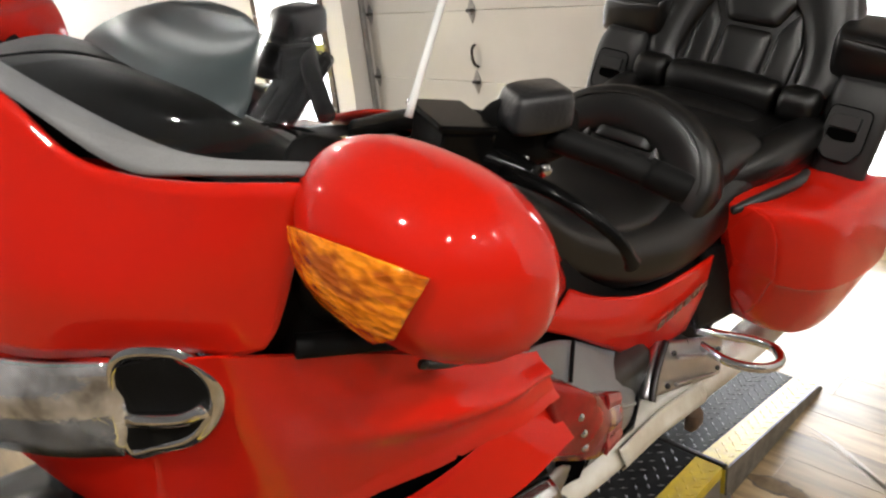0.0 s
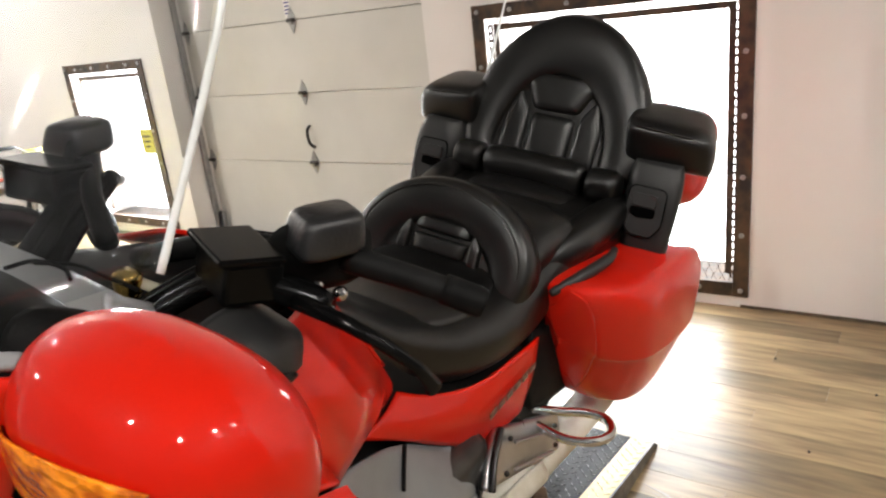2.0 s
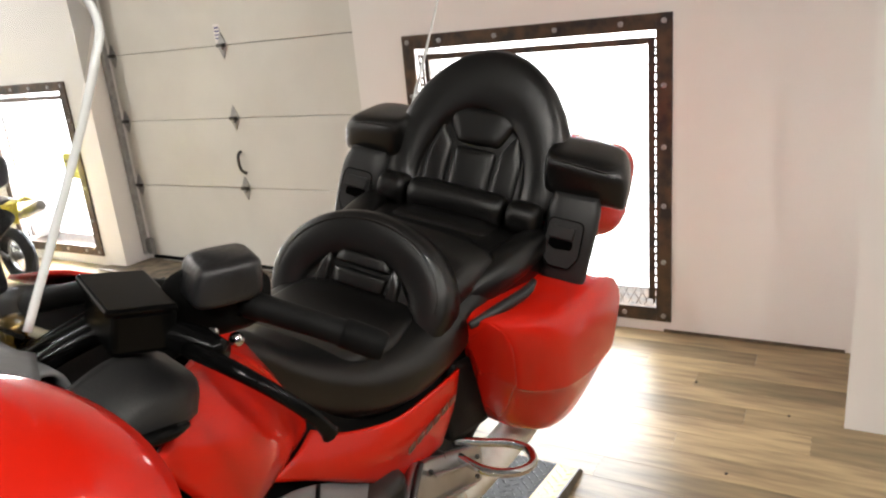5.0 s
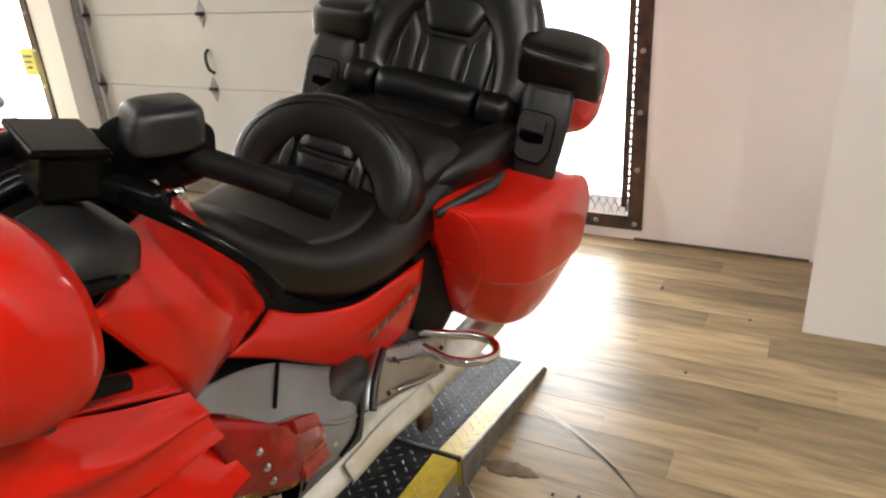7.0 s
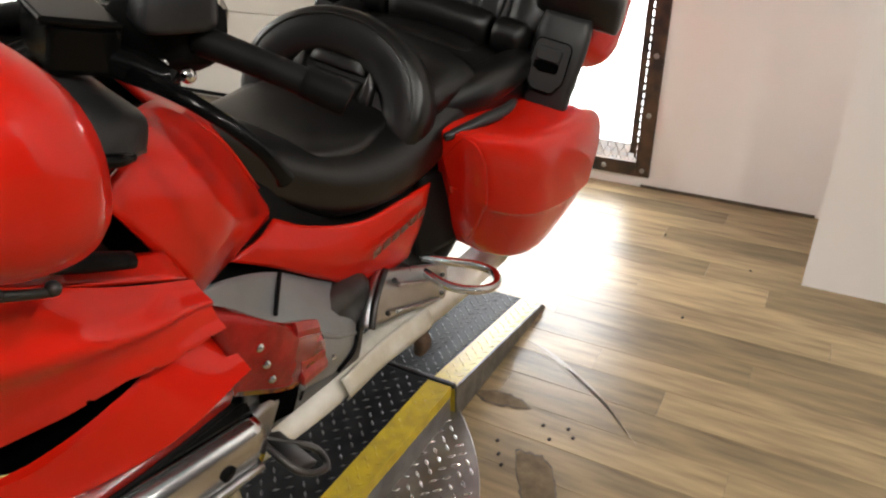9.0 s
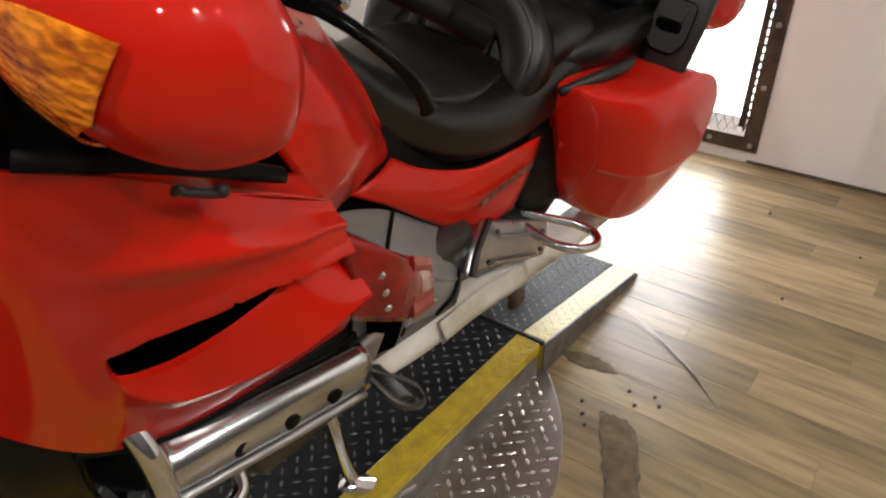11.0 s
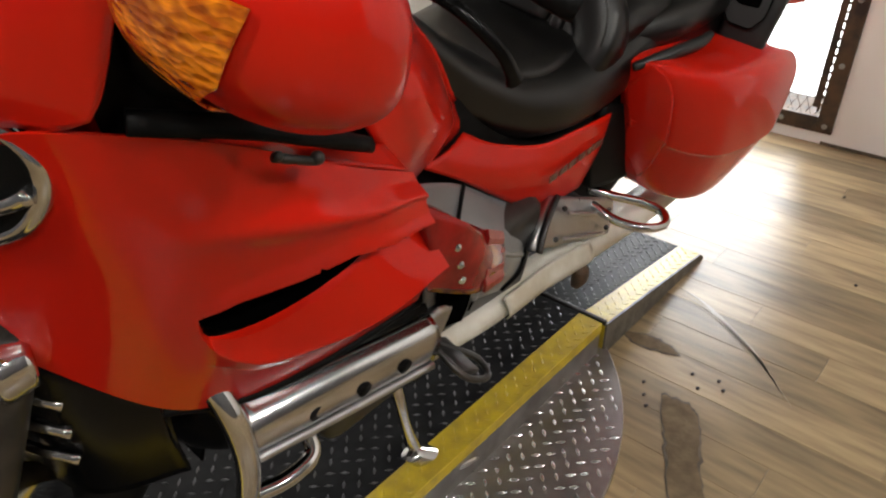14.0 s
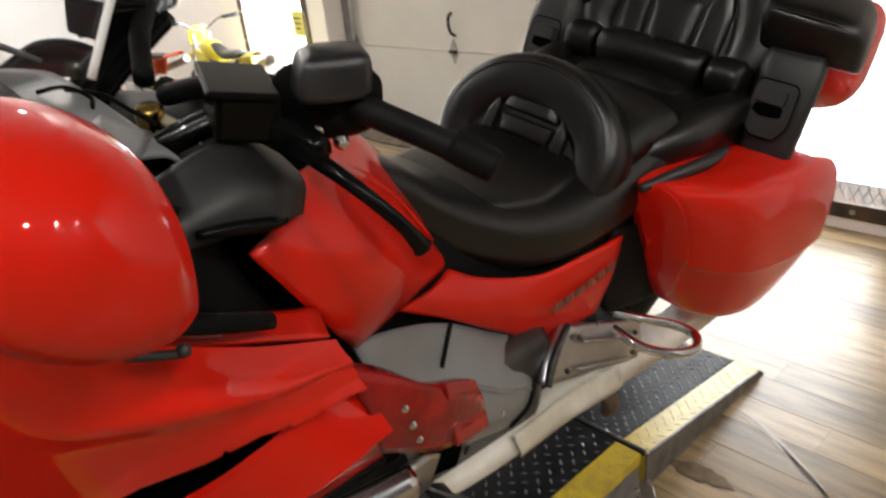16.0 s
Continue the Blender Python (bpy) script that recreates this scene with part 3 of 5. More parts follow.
# upper fairing
upper = [
    [(0.415, 0.0, 1.150), (0.432, -0.08, 1.128), (0.446, -0.14, 1.098), (0.464, -0.19, 1.092), (0.484, -0.25, 1.100), (0.520, -0.325, 1.114)],
    [(0.385, 0.0, 1.070), (0.408, -0.09, 1.055), (0.438, -0.16, 1.040), (0.462, -0.22, 1.040), (0.485, -0.27, 1.048), (0.515, -0.315, 1.055)],
    [(0.365, 0.0, 0.985), (0.392, -0.09, 0.985), (0.432, -0.17, 0.985), (0.464, -0.23, 0.990), (0.487, -0.27, 0.995), (0.508, -0.300, 1.000)],
    [(0.358, 0.0, 0.905), (0.390, -0.08, 0.908), (0.440, -0.16, 0.928), (0.470, -0.22, 0.950), (0.490, -0.265, 0.962), (0.502, -0.288, 0.975)],
]
both("upper_cowl", shell(upper, 30, 16, 0.004, (-0.7, -0.7, 0)), RED, "glossy red front fairing")


def step(a, b, x):
    t = min(max((x - a) / (b - a), 0), 1)
    return t * t * (3 - 2 * t)


# air scoops of the lower fairing: edges as v over u of its sheet
SCOOP_TOP = ((0.0, 0.655), (0.49, 0.650), (0.562, 0.567), (0.662, 0.500), (0.746, 0.428), (0.90, 0.385), (1.0, 0.365))
SCOOP_LOW = ((0.0, 0.690), (0.485, 0.660), (0.50, 0.715), (0.525, 0.757), (0.56, 0.770), (0.63, 0.768), (0.731, 0.725), (0.831, 0.672), (0.93, 0.640), (1.0, 0.620))
VENT_TOP = ((0.0, 0.790), (0.60, 0.812), (0.66, 0.800), (0.75, 0.760), (0.85, 0.715), (1.0, 0.665))
VENT_LOW = ((0.0, 0.800), (0.60, 0.818), (0.68, 0.828), (0.78, 0.830), (0.90, 0.820), (1.0, 0.800))


def along(table, u):
    return float(np.interp(u, [p[0] for p in table], [p[1] for p in table]))


lower = [
    [(0.362, 0.0, 0.900), (0.440, -0.155, 0.922), (0.490, -0.265, 0.960), (0.586, -0.318, 0.942), (0.700, -0.335, 0.885), (0.800, -0.325, 0.832)],
    [(0.345, 0.0, 0.830), (0.440, -0.165, 0.855), (0.520, -0.278, 0.875), (0.606, -0.330, 0.865), (0.720, -0.355, 0.820), (0.815, -0.345, 0.780)],
    [(0.375, 0.0, 0.750), (0.450, -0.155, 0.765), (0.535, -0.250, 0.745), (0.620, -0.290, 0.700), (0.735, -0.335, 0.685), (0.850, -0.340, 0.690)],
    [(0.410, 0.0, 0.660), (0.470, -0.150, 0.640), (0.560, -0.205, 0.545), (0.650, -0.225, 0.505), (0.760, -0.262, 0.530), (0.880, -0.300, 0.580)],
]
LOWER_COLS = [spline(r, 130) for r in lower]
LOWER_GRID = [spline([c[i] for c in LOWER_COLS], 120) for i in range(131)]


def on_lower(u, v):
    """The point of the plain lower fairing at u, v."""
    a, b = min(u * 130, 129.999), min(max(v, 0) * 120, 119.999)
    i, j = int(a), int(b)
    a, b = a - i, b - j
    g = LOWER_GRID
    return (np.array(g[i][j]) * (1 - a) + np.array(g[i + 1][j]) * a) * (1 - b) + (np.array(g[i][j + 1]) * (1 - a) + np.array(g[i + 1][j + 1]) * a) * b


def mouth(u):
    """The share of the scoop's floor that is open to the duct behind."""
    f = (u - 0.49) / 0.51
    return 0.80 * max(0.0, 1 - f / 0.78) ** 0.5 if f > 0 else 0.0


def lower_cowl(channel=False):
    """The fairing sheet with two scoops whose floors rise from under the upper lip; or the black sheet that stands for
    the shade behind the first one.
    """
    us = sorted(set([i / 90 * 0.47 for i in range(91)] + [0.47 + 0.07 * i / 28 for i in range(29)] + [0.54 + 0.46 * i / 90 for i in range(91)]))
    bm = bmesh.new()
    rows, hole = [], []
    for u in us:
        t, b, t2, b2 = (along(e, u) for e in (SCOOP_TOP, SCOOP_LOW, VENT_TOP, VENT_LOW))
        deep = 0.050 * step(0.492, 0.515, u) * (1 - 0.15 * step(0.7, 1.0, u))
        deep2 = 0.034 * step(0.60, 0.68, u)
        proud = 0.020 * step(0.50, 0.62, u)
        m = max(mouth(u), 0.04)
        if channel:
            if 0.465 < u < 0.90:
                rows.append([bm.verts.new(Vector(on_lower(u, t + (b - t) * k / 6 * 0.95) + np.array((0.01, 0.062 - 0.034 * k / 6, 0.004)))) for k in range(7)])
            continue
        marks = [(t * k / 52, 0.0) for k in range(53)]
        for k in range(9):
            marks.append((t + (b - t) * m * k / 8, deep * (1 - m * k / 8) ** 1.1))
        for k in range(1, 17):
            w = m + (1 - m) * k / 16
            marks.append((t + (b - t) * w, deep * (1 - w) ** 1.1 - proud * w * w))
        marks += [(b + (t2 - b) * k / 6, -proud * (1 - 0.3 * k / 6)) for k in range(1, 7)]
        marks += [(t2 + (b2 - t2) * k / 10, deep2 * (1 - k / 10) - proud * 0.7 * (1 - k / 10)) for k in range(0, 11)]
        marks += [(b2 + (1 - b2) * k / 16, 0.0) for k in range(1, 17)]
        col = []
        for v, d in marks:
            p = on_lower(u, v)
            ridge = 0.010 * math.exp(-((v - 0.50 + 0.26 * u + 0.10 * step(0.6, 0.95, u)) / 0.05) ** 2) * step(0.38, 0.62, u)
            lip = 0.005 * step(t - 0.06, t, v) * (v <= t) * step(0.47, 0.56, u)
            col.append(bm.verts.new(Vector(p + np.array((0.12 * d, d - ridge - lip, 0.0)))))
        rows.append(col)
    for i in range(len(rows) - 1):
        for k in range(len(rows[0]) - 1):
            if channel or not (53 <= k < 61 and 0.512 < us[i] < 0.88):
                bm.faces.new((rows[i][k], rows[i + 1][k], rows[i + 1][k + 1], rows[i][k + 1]))
    return thicken(face_out(bm, (-0.5, -0.8, 0)), 0.0015 if channel else 0.003)


for cowl in both("lower_cowl", lower_cowl(), RED, "glossy red lower fairing with air scoops"):
    sharp(cowl, 40)
# shade inside the scoop, put in as a black sheet behind its mouth
both("scoop_shade", lower_cowl(True), RECESS_SHADE, "black sheet standing for the shade inside the air scoop", False)
both("cowl_shelf", shell([[(0.560, -0.30, 0.935), (0.68, -0.318, 0.890), (0.798, -0.318, 0.833)], [(0.60, -0.275, 0.928), (0.70, -0.28, 0.886), (0.82, -0.265, 0.828)]], 12, 6, 0.004, (0, 0, 1)), RED)
both("lower_trim", tube([(0.560, -0.20, 0.535), (0.650, -0.222, 0.498), (0.76, -0.260, 0.522), (0.885, -0.298, 0.572)], 0.006), BLACK)

# black inner panels behind the mirror and under the bars
both("inner_panel", shell([[(0.515, -0.29, 1.085), (0.58, -0.28, 1.06), (0.66, -0.255, 1.01), (0.735, -0.225, 0.955)],
                           [(0.505, -0.282, 1.02), (0.58, -0.275, 0.985), (0.67, -0.255, 0.94), (0.755, -0.235, 0.885)],
                           [(0.520, -0.270, 0.94), (0.60, -0.265, 0.92), (0.70, -0.255, 0.87), (0.80, -0.235, 0.80)]], 14, 10, 0.004), BLACK, "black plastic inner panel")
both("pocket_lid", shell([[(0.695, -0.195, 0.985), (0.750, -0.205, 1.008), (0.800, -0.200, 1.000), (0.845, -0.180, 0.966)],
                          [(0.688, -0.242, 0.966), (0.750, -0.250, 0.980), (0.800, -0.247, 0.973), (0.838, -0.232, 0.958)],
                          [(0.690, -0.256, 0.946), (0.750, -0.264, 0.946), (0.795, -0.260, 0.940), (0.825, -0.246, 0.930)]], 20, 14, 0.006, (0, -1, 1)), BLACK_SATIN, "rounded black pocket lid")
both("pocket_latch", tube([(0.705, -0.262, 0.960), (0.735, -0.269, 0.958), (0.770, -0.270, 0.950), (0.792, -0.266, 0.944)], [0.004, 0.007, 0.007, 0.004], 10, 16), BLACK_GLOSS)
part("meter_panel", shell([[(0.655, y, 1.008 - y * y * 0.2) for y in (-0.15, -0.05, 0.05, 0.15)], [(0.705, y, 1.000 - y * y * 0.2) for y in (-0.155, -0.05, 0.05, 0.155)],
                           [(0.746, y, 0.988 - y * y * 0.2) for y in (-0.15, -0.05, 0.05, 0.15)], [(0.762, y, 0.955) for y in (-0.15, -0.05, 0.05, 0.15)]], 14, 18, 0.005, (0, 0, 1)), PALE_DASH, bike, "pale grey panel below the instruments")
for pts in (((0.690, 0.030, 1.006), (0.712, 0.012, 1.012), (0.728, -0.010, 1.004), (0.722, -0.030, 1.000)), ((0.715, 0.020, 1.006), (0.738, -0.015, 1.006), (0.752, -0.050, 0.996), (0.765, -0.075, 0.985))):
    part("cable", tube(pts, 0.0025, 8, 20), BLACK, bike)

# headlights
HEAD = shell([[(0.352, -0.012, 0.893), (0.392, -0.09, 0.905), (0.436, -0.155, 0.918)], [(0.336, -0.012, 0.850), (0.385, -0.10, 0.862), (0.436, -0.165, 0.872)],
              [(0.346, -0.012, 0.786), (0.390, -0.09, 0.796), (0.430, -0.15, 0.814)]], 12, 8, 0.01, (-1, -0.3, 0))
HEADGLASS = material("headlight_glass", (0.90, 0.90, 0.91), 0.10, 0.75, (0.20, 0.19, 0.18), 24, mix=0.6, bump=1.0, bump_scale=30, coat=1.0, rough_var=0.05)
both("headlight", HEAD, HEADGLASS, "faceted clear headlight")
for sg in (-1, 1):
    rim = [(0.438, 0.150 * sg, 0.822), (0.440, 0.157 * sg, 0.918), (0.466, 0.207 * sg, 0.946), (0.480, 0.235 * sg, 0.935), (0.482, 0.240 * sg, 0.905), (0.470, 0.222 * sg, 0.866), (0.452, 0.185 * sg, 0.838)]
    trim = part("headlight_trim", tube(rim, 0.0075, 8, 60, True), CHROME, bike, "chrome headlight surround")
    part("trim_bar", tube([(0.436, 0.170 * sg, 0.868), (0.459, 0.217 * sg, 0.886), (0.473, 0.238 * sg, 0.902)], 0.007, 8, 10), CHROME, trim)
    back = bmesh.new()
    back.faces.new([back.verts.new(Vector(p) + Vector((-0.0015, 0.0015 * sg, 0))) for p in rim])
    part("trim_backing", thicken(back, 0.004), BLACK, trim, "", False)
    # chrome fog lamp set in the chin
    fog = part("fog_lamp", loft([((0.425, 0.095 * sg, 0.655), (0, 0.045, 0), (0, 0, 0.03)), ((0.435, 0.12 * sg, 0.655), (0.01, 0.05, 0), (0, 0, 0.038)), ((0.47, 0.14 * sg, 0.655), (0.01, 0.03, 0), (0, 0, 0.03))], 20, 10), CHROME, bike, "chrome fog lamp shell")
    for z in (0.635, 0.66):
        part("fog_bar", tube([(0.425, 0.06 * sg, z), (0.432, 0.12 * sg, z + 0.004), (0.455, 0.155 * sg, z)], 0.005, 8, 10), CHROME, fog)

# windscreen, garnish and instrument hood
def screen_rows():
    return [[(0.420, 0.0, 1.152), (0.446, -0.12, 1.122), (0.505, -0.24, 1.112), (0.640, -0.290, 1.120)],
            [(0.520, 0.0, 1.300), (0.550, -0.12, 1.285), (0.610, -0.22, 1.255), (0.690, -0.280, 1.215)],
            [(0.620, 0.0, 1.440), (0.645, -0.11, 1.425), (0.695, -0.20, 1.380), (0.735, -0.262, 1.315)]]


both("windscreen", shell(screen_rows(), 20, 14, 0.004, (-1, 0, 0.5)), SCREEN, "clear curved windscreen")
EDGE = material("acrylic_edge", (0.75, 0.78, 0.78), 0.25, 0.0, (0.66, 0.69, 0.69), 12, rough_var=0.05)
both("screen_edge", tube([(0.640, -0.291, 1.120), (0.690, -0.281, 1.215), (0.722, -0.275, 1.285), (0.736, -0.262, 1.316), (0.722, -0.235, 1.350), (0.68, -0.16, 1.402), (0.622, 0.0, 1.442)], 0.003, 8, 60), EDGE, "pale edge of the windscreen")
both("screen_garnish", shell([[(0.412, 0.0, 1.152), (0.438, -0.10, 1.124), (0.462, -0.19, 1.098), (0.486, -0.25, 1.106), (0.522, -0.322, 1.120)],
                              [(0.424, 0.0, 1.164), (0.452, -0.10, 1.137), (0.478, -0.19, 1.118), (0.497, -0.25, 1.115), (0.530, -0.318, 1.124)]], 24, 4, 0.004, (-1, -0.4, 0.6)), GREY_DASH, "grey strip under the windscreen")
both("dash_top", shell([[(0.432, 0.0, 1.135), (0.465, -0.12, 1.112), (0.515, -0.23, 1.085), (0.575, -0.295, 1.055)],
                        [(0.52, 0.0, 1.125), (0.55, -0.12, 1.115), (0.59, -0.21, 1.075), (0.63, -0.275, 1.035)],
                        [(0.62, 0.0, 1.075), (0.64, -0.12, 1.055), (0.65, -0.20, 1.035), (0.66, -0.26, 1.015)]], 16, 10, 0.004, (0, 0, 1)), BLACK, "black dashboard top")
part("instrument_hood", loft([((0.575, 0, 1.085), (0.02, 0, 0.0), (0, 0.155, 0)), ((0.592, 0, 1.110), (0.035, 0, 0.012), (0, 0.148, 0)), ((0.62, 0, 1.132), (0.038, 0, 0.012), (0, 0.112, 0)), ((0.645, 0, 1.139), (0.022, 0, 0.01), (0, 0.075, 0))], 28, 14, 2.2), HOOD, bike, "grey instrument hood")
part("console", shell([[(0.64, -0.22, 0.985), (0.66, 0, 0.990), (0.64, 0.22, 0.985)], [(0.72, -0.21, 0.965), (0.74, 0, 0.962), (0.72, 0.21, 0.965)], [(0.80, -0.17, 0.945), (0.84, 0, 0.948), (0.80, 0.17, 0.945)],
                       [(0.95, -0.13, 0.920), (0.97, 0, 0.932), (0.95, 0.13, 0.920)]], 14, 16, 0.006, (0, 0, 1)), BLACK, bike, "black centre console")
both("dash_side", shell([[(0.600, -0.270, 1.062), (0.64, -0.22, 1.052), (0.69, -0.14, 1.035)], [(0.65, -0.268, 1.030), (0.69, -0.215, 1.020), (0.735, -0.14, 1.005)]], 8, 6, 0.006, (0, -0.3, 1)), GREY_DASH)


# mirror pods with the turn signals in their fronts
def pod():
    """An egg-shaped housing, blunt at the rear, where the glass sits."""
    rings = []
    for f, g in ((-1.0, 0.10), (-0.985, 0.24), (-0.93, 0.42), (-0.80, 0.64), (-0.55, 0.85), (-0.2, 0.985), (0.15, 1.0), (0.45, 0.94), (0.66, 0.83)):
        rings.append(((0.570 + 0.069 * f, -0.378, 1.074 - (0.011 if f < 0 else 0.022) * f), (0, 0.093 * g, 0), (0, 0, 0.068 * g)))
    return loft(rings, 56, 54, 2.45)


left_pod, right_pod = both("mirror_pod", pod(), RED, "glossy red mirror housing")
SIG_CUTS = (((0.5101, -0.3259, 1.0901), (0.592, 0.12, 0.797)), ((0.5638, -0.3934, 1.0595), (0.429, -0.809, -0.4)), ((0.5351, -0.3941, 1.0301), (-0.268, -0.561, -0.783)))


def signal(side, parent):
    bm = pod()
    for co, no in SIG_CUTS:
        bmesh.ops.bisect_plane(bm, geom=bm.verts[:] + bm.edges[:] + bm.faces[:], plane_co=co, plane_no=Vector(no).normalized(), clear_outer=True)
    bm.normal_update()
    for v in bm.verts:
        v.co += v.normal * 0.0025
    thicken(bm, -0.002)
    if side > 0:
        bm = mirrored(bm)
    lens = part("turn_signal", bm, AMBERLENS, parent, "ribbed amber turn signal lens")
    return lens


def amber_lens():
    m = AMBER.copy()
    m.name = "ribbed_amber_lens"
    n, l = m.node_tree.nodes, m.node_tree.links
    b = n["Principled BSDF"]
    vor, bp, tc, ramp = n.new("ShaderNodeTexVoronoi"), n.new("ShaderNodeBump"), n.new("ShaderNodeTexCoord"), n.new("ShaderNodeValToRGB")
    vor.inputs["Scale"].default_value = 150
    mp = n.new("ShaderNodeMapping")
    mp.inputs["Scale"].default_value = (0.6, 0.6, 1.3)
    l.new(tc.outputs["Object"], mp.inputs[0])
    l.new(mp.outputs[0], vor.inputs["Vector"])
    l.new(vor.outputs["Distance"], bp.inputs["Height"])
    bp.inputs["Strength"].default_value, bp.inputs["Distance"].default_value = 0.7, 0.003
    l.new(bp.outputs[0], b.inputs["Normal"])
    nz = n.new("ShaderNodeTexNoise")
    nz.inputs["Scale"].default_value, nz.inputs["Detail"].default_value = 75, 2
    l.new(mp.outputs[0], nz.inputs["Vector"])
    ramp.color_ramp.elements[0].position, ramp.color_ramp.elements[1].position = 0.42, 0.60
    ramp.color_ramp.elements[0].color, ramp.color_ramp.elements[1].color = (0.45, 0.085, 0.002, 1), (1.0, 0.30, 0.008, 1)
    l.new(nz.outputs[0], ramp.inputs[0])
    l.new(ramp.outputs[0], b.inputs["Base Color"])
    return m


AMBERLENS = amber_lens()
signal(-1, left_pod)
signal(1, right_pod)
for sg, pd in ((-1, left_pod), (1, right_pod)):
    part("mirror_glass", loft([((0.614, 0.378 * sg, 1.058), (0, 0.058, 0), (0, 0, 0.042)), ((0.617, 0.378 * sg, 1.058), (0, 0.058, 0), (0, 0, 0.042))], 40), CHROME, pd, "mirror glass")
    tall = 0.072 if sg < 0 else 0.034
    part("pod_seal", loft([((0.560, 0.280 * sg, 1.050), (0.030, 0, 0), (0, 0.008, tall)), ((0.575, 0.295 * sg, 1.045), (0.040, 0, 0), (0, 0.008, tall - 0.002)), ((0.590, 0.312 * sg, 1.045), (0.035, 0, 0), (0, 0.008, tall - 0.014))], 24, 8), BLACK, pd, "black rubber mirror base")
both("pod_foot", tube([(0.520, -0.300, 0.975), (0.600, -0.325, 0.955), (0.680, -0.330, 0.918), (0.735, -0.322, 0.888)], [0.010, 0.010, 0.009, 0.008], 10, 16, flat=0.6), BLACK, "black rubber strip under the mirror")
both("cowl_catch", join(tube([(0.600, -0.350, 0.942), (0.62, -0.354, 0.934), (0.640, -0.352, 0.924)], 0.004, 8, 8), sphere(0.006, pose(0.640, -0.354, 0.928)), sphere(0.004, pose(0.603, -0.352, 0.943))), DARKMETAL, "small metal catch")

# tank side panel, side cover, engine cover
TANK = shell([[(0.855, -0.195, 0.948), (0.930, -0.160, 0.926), (1.020, -0.152, 0.850), (1.100, -0.140, 0.750), (1.163, -0.132, 0.662)],
                          [(0.810, -0.238, 0.930), (0.880, -0.250, 0.884), (0.955, -0.238, 0.812), (1.010, -0.214, 0.752), (1.060, -0.172, 0.680)],
                          [(0.759, -0.252, 0.912), (0.800, -0.264, 0.846), (0.844, -0.262, 0.778), (0.872, -0.250, 0.738), (0.900, -0.230, 0.702)]], 24, 16, 0.005)
low = mirrored(TANK)
part("tank_panel", TANK, RED, bike, "glossy red tank side panel")
for v in low.verts:
    v.co.z -= 0.05
part("tank_panel", low, RED, bike, "glossy red tank side panel")
part("tank_top", shell([[(0.90, -0.165, 0.938), (0.90, 0, 0.985), (0.90, 0.165, 0.938)], [(1.02, -0.155, 0.852), (1.02, 0, 0.925), (1.02, 0.155, 0.852)], [(1.12, -0.14, 0.73), (1.12, 0, 0.83), (1.12, 0.14, 0.73)]], 16, 12, 0.006, (0, 0, 1)), RED, bike, "glossy red tank shelter")
both("side_cover", shell([[(1.152, -0.142, 0.664), (1.215, -0.168, 0.632), (1.330, -0.198, 0.602), (1.445, -0.214, 0.604), (1.548, -0.218, 0.602)],
                          [(1.095, -0.158, 0.658), (1.175, -0.182, 0.610), (1.295, -0.206, 0.555), (1.415, -0.218, 0.520), (1.530, -0.222, 0.520)],
                          [(1.035, -0.158, 0.650), (1.125, -0.174, 0.597), (1.250, -0.188, 0.510), (1.380, -0.198, 0.430), (1.505, -0.216, 0.440)]], 24, 12, 0.005), RED, "glossy red side cover")
for i in range(6):
    part("emblem_bar", box((0.026, 0.003, 0.016), (1.352 + 0.031 * i, -0.2245 - 0.0007 * i, 0.535 + 0.0035 * i), 0.002, (0, -8, 0)), EMBLEM, bike, "small chrome emblem bar")
both("engine_cover", shell([[(0.900, -0.222, 0.706), (1.010, -0.195, 0.655), (1.123, -0.176, 0.592), (1.240, -0.182, 0.512), (1.345, -0.184, 0.444), (1.40, -0.18, 0.40)],
                            [(0.915, -0.240, 0.650), (0.985, -0.222, 0.612), (1.068, -0.214, 0.560), (1.200, -0.238, 0.470), (1.310, -0.222, 0.410), (1.37, -0.20, 0.37)],
                            [(0.945, -0.262, 0.540), (1.000, -0.258, 0.510), (1.080, -0.258, 0.470), (1.180, -0.262, 0.420), (1.275, -0.240, 0.365), (1.34, -0.21, 0.33)],
                            [(0.960, -0.258, 0.440), (1.020, -0.255, 0.420), (1.090, -0.252, 0.400), (1.170, -0.250, 0.370), (1.240, -0.232, 0.325), (1.30, -0.205, 0.29)]], 30, 18, 0.006), GREYPAINT, "satin grey engine cover")
both("cover_joint", tube([(1.123, -0.181, 0.594), (1.095, -0.200, 0.577), (1.068, -0.219, 0.562)], 0.0035, 8, 10), BLACK)
both("cover_joint", tube([(1.343, -0.189, 0.447), (1.315, -0.222, 0.412), (1.275, -0.246, 0.366), (1.24, -0.236, 0.326)], 0.004, 8, 14), BLACK)
both("cover_arch", tube([(0.93, -0.262, 0.59), (1.00, -0.256, 0.562), (1.055, -0.252, 0.535), (1.085, -0.262, 0.49), (1.080, -0.266, 0.43)], 0.010, 8, 24), GREYPAINT)
# no hole is cut here; a black sheet on the cover stands for its shade
both("opening_shade", shell([[(0.97, -0.262, 0.555), (1.04, -0.262, 0.528), (1.075, -0.266, 0.49)], [(0.98, -0.268, 0.48), (1.03, -0.268, 0.46), (1.070, -0.269, 0.43)], [(0.99, -0.266, 0.41), (1.03, -0.266, 0.40), (1.065, -0.266, 0.385)]], 12, 10, 0.003), RECESS_SHADE, "black sheet standing for the shaded opening in the engine cover")
both("cover_rib", tube([(1.10, -0.236, 0.520), (1.19, -0.250, 0.455), (1.285, -0.236, 0.392)], 0.005, 8, 14), GREYPAINT)
